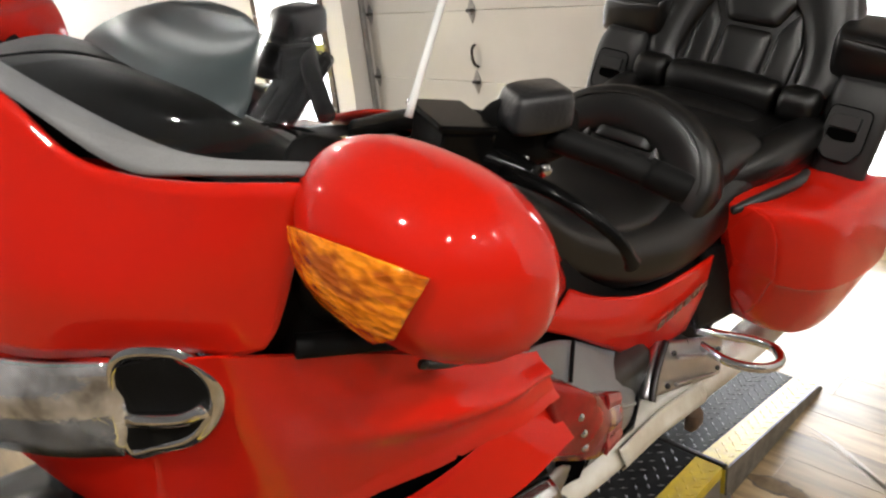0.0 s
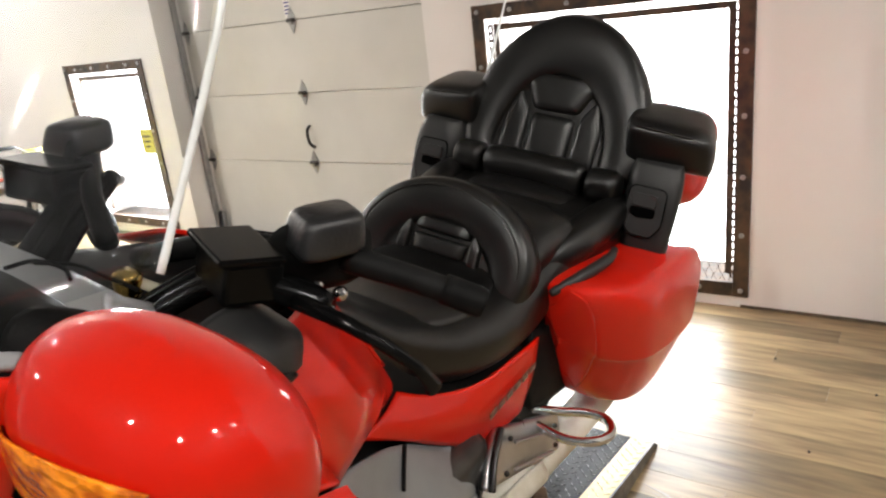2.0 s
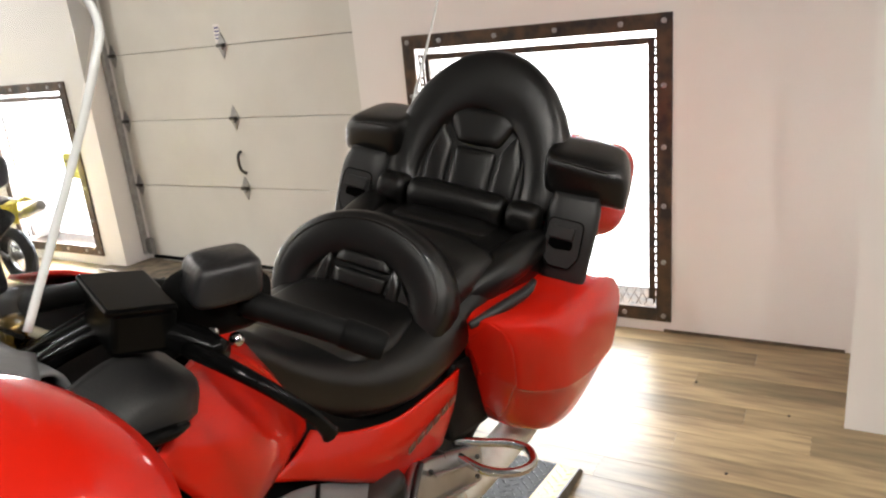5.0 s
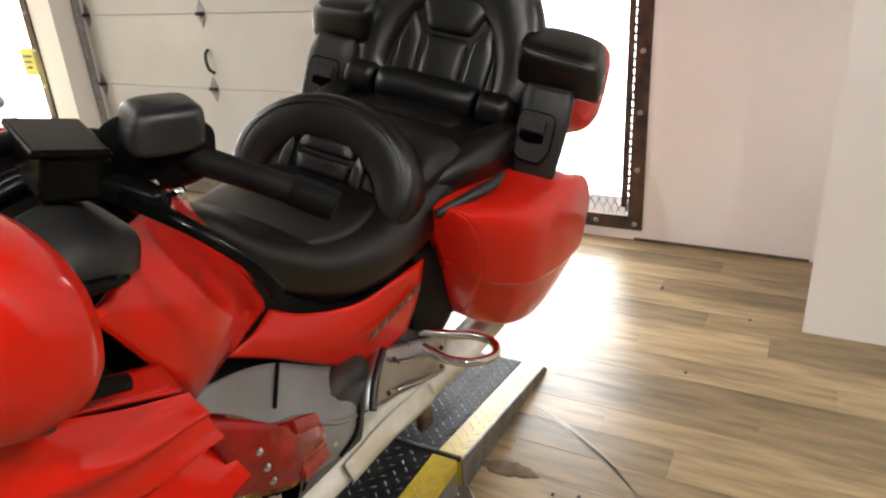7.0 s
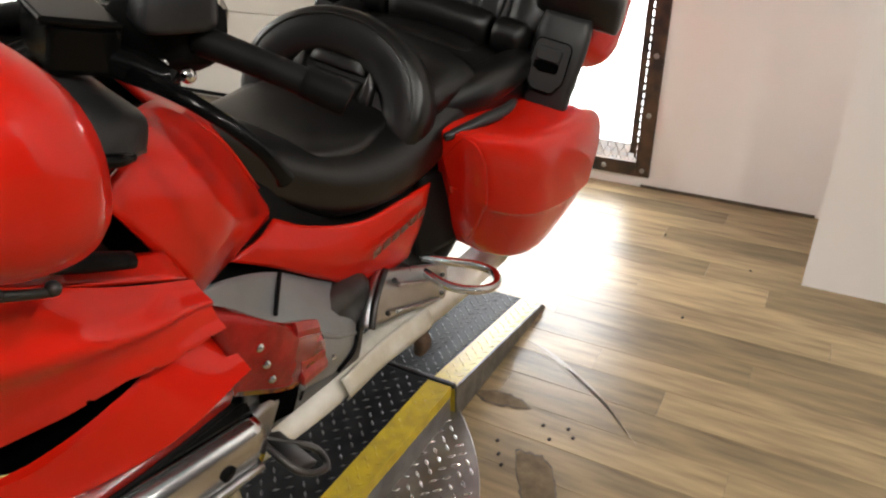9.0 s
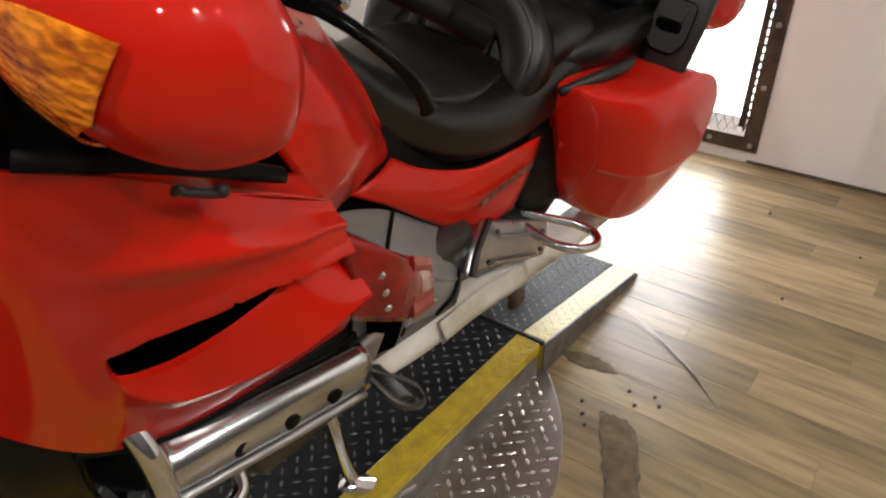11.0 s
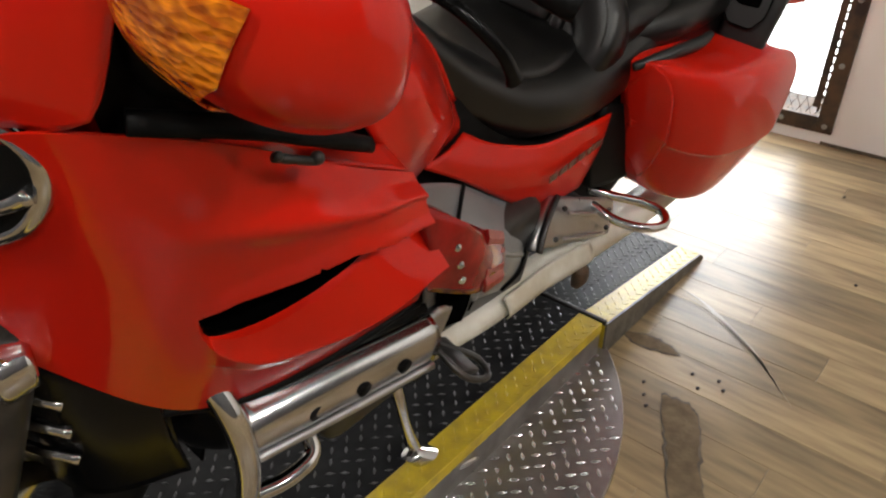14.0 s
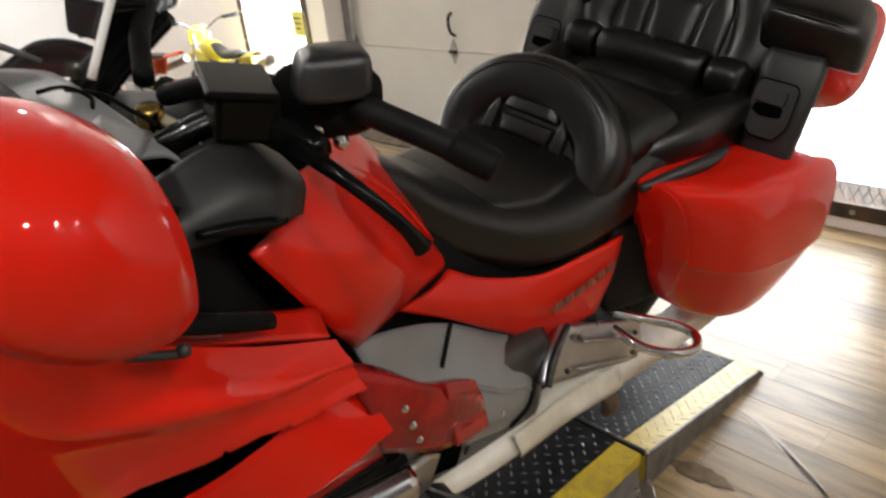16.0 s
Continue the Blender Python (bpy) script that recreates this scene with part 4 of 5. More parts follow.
both("cover_seam", tube([(1.095, -0.259, 0.47), (1.10, -0.262, 0.43), (1.09, -0.260, 0.39)], 0.0025, 8, 12), BLACK)
for p in ((1.175, -0.262, 0.425), (1.355, -0.202, 0.385), (1.33, -0.214, 0.345), (1.285, -0.226, 0.31)):
    both("cover_bolt", sphere(0.006, pose(*p), 10), CHROME)
both("engine_block", box((0.55, 0.20, 0.26), (1.08, -0.13, 0.36), 0.03), DARKMETAL)

# fog reflector block behind the lower fairing
refl_outer = [[(0.805, -0.335, 0.792), (0.880, -0.350, 0.742), (0.935, -0.345, 0.700), (1.020, -0.322, 0.640)], [(0.826, -0.345, 0.718), (0.893, -0.357, 0.680), (0.95, -0.352, 0.645), (1.045, -0.326, 0.582)], [(0.848, -0.335, 0.640), (0.912, -0.350, 0.606), (0.965, -0.345, 0.575), (1.065, -0.318, 0.520)]]
refl = part("reflector", shell(refl_outer, 16, 10, 0.03), REDLENS, bike, "red plastic reflector with three bolts")
part("reflector", mirrored(shell(refl_outer, 16, 10, 0.03)), REDLENS, bike, "red plastic reflector with three bolts")
for p in ((0.868, -0.352, 0.712), (0.879, -0.354, 0.680), (0.893, -0.352, 0.645)):
    part("bolt", sphere(0.0055, pose(*p)), CHROME, refl)
part("reflector_facet", shell([[(0.937, -0.349, 0.702), (1.018, -0.327, 0.643)], [(0.967, -0.349, 0.573), (1.063, -0.323, 0.522)]], 6, 8, 0.004, move=lambda u, v, p: np.array(p) + np.array((0, -0.0025 * (int(v * 8) % 2), 0))), RIBLENS, refl, "ribbed clear-red facet", False)

# engine guard with three holes, chrome crash bar
guard_rows = [[(0.640, -0.218, 0.500), (0.800, -0.248, 0.492), (0.955, -0.272, 0.482)], [(0.636, -0.252, 0.480), (0.796, -0.276, 0.474), (0.955, -0.296, 0.466)],
              [(0.634, -0.262, 0.452), (0.796, -0.284, 0.440), (0.955, -0.302, 0.432)], [(0.640, -0.256, 0.424), (0.798, -0.278, 0.410), (0.955, -0.296, 0.396)]]
gl, gr = both("engine_guard", shell(guard_rows, 20, 14, 0.005), POLISHED, "brushed steel engine guard")
for x, y, z in ((0.730, -0.272, 0.446), (0.808, -0.285, 0.441), (0.883, -0.294, 0.438)):
    part("guard_hole", cyl(0.012, 0.006, Matrix.Translation((x, y, z)) @ Matrix.Rotation(radians(90), 4, "X"), 20), BLACK, gl)
both("guard_top", shell([[(0.645, -0.205, 0.512), (0.80, -0.235, 0.506), (0.955, -0.262, 0.498)], [(0.640, -0.216, 0.503), (0.80, -0.247, 0.495), (0.955, -0.270, 0.485)]], 10, 3, 0.004, (0, -0.3, 1)), BLACK)
both("crash_bar", tube([(0.60, -0.14, 0.575), (0.615, -0.205, 0.55), (0.622, -0.245, 0.50), (0.625, -0.262, 0.43), (0.622, -0.262, 0.36), (0.63, -0.24, 0.29), (0.68, -0.2, 0.25)], 0.0165, 14, 40), CHROME, "chrome crash bar")
both("crash_bar_arm", tube([(0.626, -0.262, 0.35), (0.68, -0.275, 0.348), (0.728, -0.27, 0.352), (0.74, -0.235, 0.37), (0.745, -0.18, 0.38)], 0.012, 12, 24), CHROME)
both("guard_lip", tube([(0.636, -0.258, 0.418), (0.798, -0.280, 0.404), (0.95, -0.298, 0.392)], 0.007, 8, 12), SATIN)
both("frame_bracket", join(box((0.06, 0.02, 0.07), (0.985, -0.262, 0.43), 0.008, (0, 20, 0)), tube([(0.95, -0.27, 0.47), (1.0, -0.262, 0.455), (1.02, -0.25, 0.40)], 0.012, 8, 10)), SATIN)
both("rider_peg", join(tube([(1.02, -0.20, 0.36), (1.02, -0.25, 0.355), (1.075, -0.305, 0.318), (1.055, -0.345, 0.318), (1.00, -0.33, 0.352), (0.99, -0.25, 0.385)], 0.006, 8, 36), box((0.05, 0.09, 0.012), (1.028, -0.285, 0.342), 0.004, (0, 28, -10))), DARKMETAL, "folding rider footpeg")

# side stand down on the turntable
stand = part("side_stand", tube([(1.00, -0.15, 0.26), (0.995, -0.20, 0.21), (1.00, -0.235, 0.12), (1.01, -0.262, 0.055)], [0.014, 0.013, 0.011, 0.014], 12, 20), CHROME, bike, "chrome side stand")
part("stand_foot", loft([((0.992, -0.262, 0.070), (0.018, 0, 0.004), (0, 0.014, 0)), ((1.03, -0.280, 0.036), (0.022, 0, 0.010), (0, 0.026, 0)), ((1.08, -0.302, 0.010), (0.018, 0, 0.008), (0, 0.034, 0)), ((1.125, -0.318, -0.004), (0.006, 0, 0.003), (0, 0.024, 0))], 18, 14), CHROME, stand)

# front wheel with black fender
both("under_cowl", shell([[(0.415, 0, 0.66), (0.462, -0.14, 0.645), (0.565, -0.20, 0.552)], [(0.430, 0, 0.52), (0.470, -0.135, 0.50), (0.575, -0.19, 0.46)], [(0.45, 0, 0.36), (0.49, -0.12, 0.35), (0.60, -0.17, 0.34)]], 14, 14, 0.005, (-1, -0.5, 0)), BLACK_GLOSS, "glossy black under-cowl")
for z in (0.585, 0.535, 0.485):
    both("chin_bar", tube([(0.418, -0.02, z), (0.445, -0.10, z - 0.004), (0.478, -0.150, z - 0.012)], 0.007, 8, 12), CHROME, "chrome chin bar")
wheel = part("front_wheel", cyl(0.17, 0.03, Matrix.Translation((0.33, 0, 0.32)) @ Matrix.Rotation(radians(90), 4, "X"), 32), SATIN, bike)
part("tyre", tube([(0.33 + 0.26 * math.cos(a), 0, 0.32 + 0.26 * math.sin(a)) for a in np.linspace(0, 2 * math.pi, 16, endpoint=False)], 0.062, 14, 64, True), RUBBER, wheel)
part("brake_disc", cyl(0.15, 0.006, Matrix.Translation((0.33, -0.07, 0.32)) @ Matrix.Rotation(radians(90), 4, "X"), 32), CHROME, wheel)
part("front_fender", shell([[(0.33 + 0.345 * math.cos(a), y, 0.32 + (0.345 - abs(y) * 0.25) * math.sin(a)) for a in np.linspace(-0.3, 2.6, 8)] for y in (-0.10, -0.075, 0, 0.075, 0.10)], 30, 12, 0.004, (0, 0, 1)), BLACK_GLOSS, bike, "glossy dark front fender")
both("fork", tube([(0.33, -0.12, 0.30), (0.42, -0.12, 0.55), (0.52, -0.12, 0.85)], 0.028, 12, 10), DARKMETAL)
both("chin_cover", shell([[(0.46, 0, 0.655), (0.50, -0.10, 0.635), (0.60, -0.19, 0.55)], [(0.52, 0, 0.50), (0.56, -0.12, 0.48), (0.64, -0.19, 0.44)], [(0.60, 0, 0.32), (0.63, -0.13, 0.32), (0.70, -0.18, 0.33)], [(0.72, 0, 0.20), (0.74, -0.12, 0.21), (0.80, -0.16, 0.24)]], 14, 16, 0.005, (-1, -0.5, 0)), BLACK_GLOSS, "glossy black belly cover")
rear = part("rear_wheel", cyl(0.17, 0.08, Matrix.Translation((1.95, 0, 0.32)) @ Matrix.Rotation(radians(90), 4, "X"), 32), SATIN, bike)
part("tyre", tube([(1.95 + 0.235 * math.cos(a), 0, 0.32 + 0.235 * math.sin(a)) for a in np.linspace(0, 2 * math.pi, 16, endpoint=False)], 0.085, 14, 64, True), RUBBER, rear)
part("inner_body", loft([((0.70, 0, 0.62), (0, 0.12, 0), (0, 0, 0.20)), ((1.0, 0, 0.60), (0, 0.14, 0), (0, 0, 0.24)), ((1.4, 0, 0.54), (0, 0.165, 0), (0, 0, 0.15)), ((1.65, 0, 0.61), (0, 0.205, 0), (0, 0, 0.12)), ((1.9, 0, 0.63), (0, 0.225, 0), (0, 0, 0.10)), ((2.2, 0, 0.64), (0, 0.20, 0), (0, 0, 0.08))], 20, 20), BLACK, bike)

EXH = EXHAUST
both("exhaust_pipe", tube([(0.98, -0.225, 0.315), (1.10, -0.228, 0.295), (1.24, -0.222, 0.272), (1.40, -0.215, 0.255), (1.60, -0.225, 0.235), (1.90, -0.24, 0.23), (2.25, -0.25, 0.24)], [0.022, 0.027, 0.034, 0.036, 0.040, 0.045, 0.045], 16, 40), EXH, "stained pale exhaust pipe")
both("pipe_shield", shell([[(1.235, -0.250, 0.318), (1.40, -0.242, 0.300), (1.58, -0.25, 0.280)], [(1.24, -0.268, 0.285), (1.41, -0.262, 0.262), (1.58, -0.272, 0.243)], [(1.26, -0.255, 0.245), (1.41, -0.25, 0.225), (1.57, -0.26, 0.21)]], 16, 10, 0.003), EXH)
part("rust_elbow", loft([((1.555, -0.262, 0.215), (0.02, 0, 0), (0, 0.016, 0)), ((1.56, -0.264, 0.185), (0.022, 0, 0), (0, 0.018, 0)), ((1.555, -0.262, 0.165), (0.014, 0, 0), (0, 0.012, 0))], 14, 8), RUST, bike, "rusty bracket under the exhaust")

# passenger floorboard with its chrome loop
board_rows = [[(1.395, -0.215, 0.468), (1.480, -0.224, 0.432), (1.570, -0.234, 0.394), (1.655, -0.244, 0.357)],
              [(1.335, -0.236, 0.440), (1.440, -0.240, 0.402), (1.545, -0.248, 0.362), (1.650, -0.256, 0.322)],
              [(1.300, -0.254, 0.402), (1.410, -0.258, 0.364), (1.520, -0.264, 0.324), (1.625, -0.270, 0.290)]]
board, _ = both("floorboard", shell(board_rows, 16, 12, 0.02), SATIN, "folded aluminium passenger floorboard")
part("board_rib", tube([(1.43, -0.243, 0.425), (1.52, -0.252, 0.386), (1.60, -0.26, 0.352)], 0.004, 8, 10), SATIN, board)
part("board_rib", tube([(1.40, -0.262, 0.385), (1.50, -0.268, 0.345), (1.58, -0.273, 0.315)], 0.004, 8, 10), SATIN, board)
part("board_edge", tube([(1.302, -0.262, 0.402), (1.335, -0.245, 0.442), (1.395, -0.224, 0.472)], 0.007, 8, 16), DARKMETAL, board)
for p in ((1.36, -0.262, 0.405), (1.42, -0.236, 0.437), (1.59, -0.272, 0.325), (1.62, -0.254, 0.350)):
    part("bolt", sphere(0.006, pose(*p), 10), DARKMETAL, board)
both("board_bracket", box((0.10, 0.05, 0.05), (1.46, -0.205, 0.40), 0.01), DARKMETAL)
both("guard_loop", tube([(1.60, -0.20, 0.385), (1.64, -0.25, 0.375), (1.69, -0.30, 0.362), (1.70, -0.345, 0.358), (1.655, -0.372, 0.362), (1.59, -0.355, 0.374), (1.555, -0.30, 0.378), (1.555, -0.23, 0.385)], 0.0105, 12, 60), CHROME, "chrome bag guard loop")
both("rear_bracket", shell([[(1.54, -0.205, 0.610), (1.62, -0.215, 0.600), (1.70, -0.22, 0.59)], [(1.52, -0.215, 0.50), (1.60, -0.225, 0.49), (1.72, -0.23, 0.47)], [(1.55, -0.22, 0.42), (1.62, -0.225, 0.40), (1.74, -0.23, 0.38)]], 10, 12, 0.02), BLACK, "black frame cover")


# saddlebags
BAG_STATIONS = ((1.628, -0.25, 0.64, 0.56, 0.485), (1.634, -0.285, 0.685, 0.553, 0.443), (1.644, -0.312, 0.71, 0.541, 0.401), (1.648, -0.3085, 0.708, 0.534, 0.397), (1.653, -0.32, 0.713, 0.527, 0.38),
                (1.69, -0.358, 0.716, 0.515, 0.343), (1.754, -0.394, 0.712, 0.505, 0.32), (1.884, -0.412, 0.703, 0.485, 0.298), (2.024, -0.415, 0.688, 0.465, 0.303), (2.134, -0.408, 0.653, 0.45, 0.323),
                (2.199, -0.385, 0.618, 0.445, 0.353), (2.226, -0.34, 0.573, 0.455, 0.393), (2.232, -0.3, 0.548, 0.465, 0.418))


def bag():
    """A hard case: sections across it from its front edge to its tail, with a crease along the outer face."""
    keys = []
    for x, yo, zt, zc, zb in BAG_STATIONS:
        yi = -0.205
        mid = (yi + yo) / 2
        ring = [(yi, zt - 0.03), (yi - 0.004, zt - 0.008), (yi - 0.015, zt - 0.002), (mid, zt + 0.003), (yo + 0.045, zt), (yo + 0.022, zt - 0.012), (yo + 0.008, zt - 0.04), (yo + 0.001, zt - 0.09), (yo, zc + 0.012),
                (yo + 0.002, zc), (yo + 0.008, zc - 0.010), (yo + 0.024, (zc + zb) / 2), (yo + 0.045, zb + 0.018), (yo + 0.062, zb + 0.003), (mid, zb), (yi - 0.01, zb + 0.004), (yi, zb + 0.03)]
        ring = [(min(y, yi - 0.0005 * k), z) for k, (y, z) in enumerate(ring)] if yo < -0.25 else [(yi + (y - yi) * 0.6, z) for y, z in ring]
        keys.append([np.array((x - (z - 0.55) * 0.45 * max(0.0, min(1, (2.3 - x) / 0.6)), y, z)) for y, z in ring])
    rings = [spline(k, 72, True) for k in keys]
    bm = bmesh.new()
    loops = []
    for a in range(len(rings) - 1):
        cnt = 2 if 2 <= a <= 3 else 6
        quad = [rings[max(a - 1, 0)], rings[a], rings[a + 1], rings[min(a + 2, len(rings) - 1)]]
        for k in range(cnt + (a == len(rings) - 2)):
            loops.append([bm.verts.new(Vector(catmull(*[q[i] for q in quad], k / cnt))) for i in range(72)])
    for p, q in zip(loops, loops[1:]):
        for i in range(72):
            bm.faces.new((p[i], p[(i + 1) % 72], q[(i + 1) % 72], q[i]))
    bm.faces.new(loops[0])
    bm.faces.new(loops[-1])
    bmesh.ops.recalc_face_normals(bm, faces=bm.faces[:])
    return bm


def bag_seam():
    x, yo, zt, zc, zb = BAG_STATIONS[3]
    pts = [(yo + 0.045, zt), (yo + 0.008, zt - 0.04), (yo + 0.001, zt - 0.09), (yo, zc + 0.012), (yo + 0.008, zc - 0.010), (yo + 0.024, (zc + zb) / 2), (yo + 0.045, zb + 0.018)]
    return tube([(x - (z - 0.55) * 0.45, y - 0.0008, z) for y, z in pts], 0.0016, 8, 40)


lb, rb = both("saddlebag", bag(), RED, "glossy red hard saddlebag with a lid seam")
part("lid_seam", bag_seam(), RED_DULL, lb)
rb.data.transform(Matrix.Translation((0.03, -0.02, -0.035)))
both("grab_rail", tube([(1.56, -0.225, 0.700), (1.62, -0.258, 0.722), (1.70, -0.284, 0.738), (1.76, -0.280, 0.740)], [0.008, 0.012, 0.012, 0.008], 10, 20), BLACK_SATIN, "black grab rail")


# ---- seats, trunk and handlebars ----
# saddle: sections across the bike from nose to tail
part("rider_seat", loft([((1.020, 0, 0.850), (0, 0.085, 0), (0, 0, 0.035)), ((1.10, 0, 0.780), (0, 0.105, 0), (0, 0, 0.060)), ((1.19, 0, 0.705), (0, 0.138, 0), (0, 0, 0.070)), ((1.30, 0, 0.655), (0, 0.178, 0), (0, 0, 0.072)), ((1.40, 0, 0.645), (0, 0.205, 0), (0, 0, 0.074)),
                         ((1.50, 0, 0.652), (0, 0.214, 0), (0, 0, 0.080)), ((1.60, 0, 0.675), (0, 0.217, 0), (0, 0, 0.085)), ((1.70, 0, 0.705), (0, 0.217, 0), (0, 0, 0.085))], 48, 44, 3.0), LEATHER, bike, "black leather rider seat")
part("seat_pad", loft([((1.225, 0, 0.722), (0, 0.08, 0), (0, 0, 0.016)), ((1.27, 0, 0.716), (0, 0.125, 0), (0, 0, 0.022)), ((1.37, 0, 0.706), (0, 0.150, 0), (0, 0, 0.026)), ((1.47, 0, 0.716), (0, 0.14, 0), (0, 0, 0.024)), ((1.53, 0, 0.722), (0, 0.11, 0), (0, 0, 0.014))], 36, 24, 2.8), LEATHER, bike, "padded leather seat centre")
def horseshoe(base, up, wide, high, drop, deep, ratio, roll, sink):
    """A padded back: a fat roll in the shape of a horseshoe round a sunken insert, with rounded sides of the given depth."""
    up = Vector(up).normalized()
    out = Vector((-up.z, 0, up.x))
    rim = [(wide * 0.90, -drop), (wide * 0.97, -drop * 0.5)]
    rim += [(wide * math.cos(math.pi * k / 40), high * math.sin(math.pi * k / 40)) for k in range(41)]
    rim += [(-wide * 0.97, -drop * 0.5), (-wide * 0.90, -drop)]
    half = (1 - ratio) / 2
    prof = [(0.02, -sink * 0.6), (ratio * 0.5, -sink * 0.55), (ratio * 0.85, -sink * 0.7), (ratio * 0.96, -sink * 0.95), (ratio, -sink * 1.15)]
    prof += [(ratio + half * (1 - math.cos(math.pi * k / 12)), -sink * (1 - k / 12) * 0.9 + roll * math.sin(math.pi * k / 12) ** 0.8) for k in range(1, 13)]
    prof += [(1.015, -roll * 0.35), (1.015, -deep * 0.4), (0.99, -deep * 0.75), (0.93, -deep * 0.95), (0.85, -deep)]
    bm = bmesh.new()
    grid = []
    for y, h in rim:
        grid.append([bm.verts.new(Vector(base) + Vector((0, y * k, 0)) + up * (-drop + (h + drop) * k) + out * d) for k, d in prof])
    for a, b in zip(grid, grid[1:]):
        for k in range(len(prof) - 1):
            bm.faces.new((a[k], a[k + 1], b[k + 1], b[k]))
    bm.faces.new([g[-1] for g in grid])
    bm.faces.new([g[0] for g in grid])
    bmesh.ops.holes_fill(bm, edges=bm.edges[:])
    bmesh.ops.recalc_face_normals(bm, faces=bm.faces[:])
    return bm


def on_back(base, up, y, h, d):
    up = Vector(up).normalized()
    return Vector(base) + Vector((0, y, 0)) + up * h + Vector((-up.z, 0, up.x)) * d


def pad(base, up, outline, d, puff):
    """A stuffed panel on a seat back: puffed in the middle, sewn down round its edge; outline in y and height."""
    rim = rounded(outline, 5, 0.16)
    cy, ch = sum(p[0] for p in rim) / len(rim), sum(p[1] for p in rim) / len(rim)
    bm = bmesh.new()
    loops = []
    for f, k in ((1.0, -0.4), (0.985, 0.25), (0.94, 0.6), (0.85, 0.85), (0.65, 0.97), (0.35, 1.0), (0.1, 1.0)):
        loops.append([bm.verts.new(on_back(base, up, cy + (y - cy) * f, ch + (h - ch) * f, d + puff * k)) for y, h in rim])
    for a, b in zip(loops, loops[1:]):
        for i in range(len(rim)):
            bm.faces.new((a[i], a[(i + 1) % len(rim)], b[(i + 1) % len(rim)], b[i]))
    bm.faces.new(loops[-1])
    bm.faces.new(loops[0])
    bmesh.ops.recalc_face_normals(bm, faces=bm.faces[:])
    return bm


# rider backrest: a horseshoe roll round an insert with two pads and two fins
RB, RU = (1.500, 0.010, 0.735), (0.41, 0, 0.91)
rider_back = part("rider_backrest", horseshoe(RB, RU, 0.210, 0.160, 0.080, 0.085, 0.62, 0.018, 0.004), LEATHER, bike, "rounded black leather rider backrest with a rolled edge")
part("insert_pad", pad(RB, RU, ((-0.068, 0.046), (0.068, 0.046), (0.060, 0.074), (-0.060, 0.074)), -0.003, 0.014), LEATHER, rider_back, "stitched leather pad")
part("insert_pad", pad(RB, RU, ((-0.060, 0.000), (0.060, 0.000), (0.066, 0.038), (-0.066, 0.038)), -0.003, 0.014), LEATHER, rider_back, "stitched leather pad")
for sg in (-1, 1):
    part("insert_fin", pad(RB, RU, ((0.072 * sg, -0.010), (0.098 * sg, -0.010), (0.096 * sg, 0.035), (0.076 * sg, 0.066), (0.071 * sg, 0.040)), -0.003, 0.014), LEATHER, rider_back)
part("piping", tube([on_back(RB, RU, 0.210 * 0.90 * math.cos(math.pi * k / 24), 0.160 * 0.90 * math.sin(math.pi * k / 24), 0.0145) for k in range(25)], 0.0022, 8, 72), SEAM, rider_back, "sewn seam")
part("seat_bridge", loft([((1.56, 0, 0.74), (0, 0.19, 0), (0, 0, 0.05)), ((1.63, 0, 0.755), (0, 0.195, 0), (0, 0, 0.06)), ((1.72, 0, 0.765), (0, 0.20, 0), (0, 0, 0.055))], 36, 14, 3.0), LEATHER, bike)
# passenger seat
part("passenger_seat", loft([((1.64, 0, 0.712), (0, 0.20, 0), (0, 0, 0.06)), ((1.72, 0, 0.722), (0, 0.225, 0), (0, 0, 0.065)), ((1.84, 0, 0.722), (0, 0.245, 0), (0, 0, 0.070)), ((1.96, 0, 0.722), (0, 0.25, 0), (0, 0, 0.070)), ((2.04, 0, 0.722), (0, 0.24, 0), (0, 0, 0.06))], 40, 24, 3.0), LEATHER, bike, "black leather passenger seat")
for x0, x1, w in ((1.70, 1.80, 0.11), (1.80, 1.92, 0.125)):
    part("seat_pad", loft([((x0, 0, 0.762), (0, w * 0.8, 0), (0, 0, 0.010)), ((x0 + 0.02, 0, 0.781), (0, w, 0), (0, 0, 0.018)), ((x1 - 0.02, 0, 0.783), (0, w * 1.05, 0), (0, 0, 0.018)), ((x1, 0, 0.778), (0, w, 0), (0, 0, 0.008))], 32, 12, 2.8), LEATHER, bike)
both("seat_side", loft([((1.60, -0.150, 0.715), (0, 0.040, 0), (0, 0, 0.035)), ((1.72, -0.192, 0.742), (0, 0.045, 0), (0, 0, 0.042)), ((1.86, -0.215, 0.765), (0, 0.040, 0), (0, 0, 0.040)), ((1.95, -0.225, 0.775), (0, 0.025, 0), (0, 0, 0.025))], 24, 16), LEATHER)
for y0, y1, r in ((-0.225, -0.135, 0.038), (-0.130, 0.130, 0.041), (0.135, 0.225, 0.038)):
    part("lumbar_roll", loft([((1.930, y0, 0.816), (0.010, 0, 0), (0, 0, 0.014)), ((1.927, y0 + 0.012, 0.816), (r * 0.95, 0, 0), (0, 0, r)), ((1.927, (y0 + y1) / 2, 0.818), (r, 0, 0), (0, 0, r * 1.05)), ((1.927, y1 - 0.012, 0.816), (r * 0.95, 0, 0), (0, 0, r)), ((1.930, y1, 0.816), (0.010, 0, 0), (0, 0, 0.014))], 22, 20, 2.2), LEATHER, bike, "leather lumbar roll")
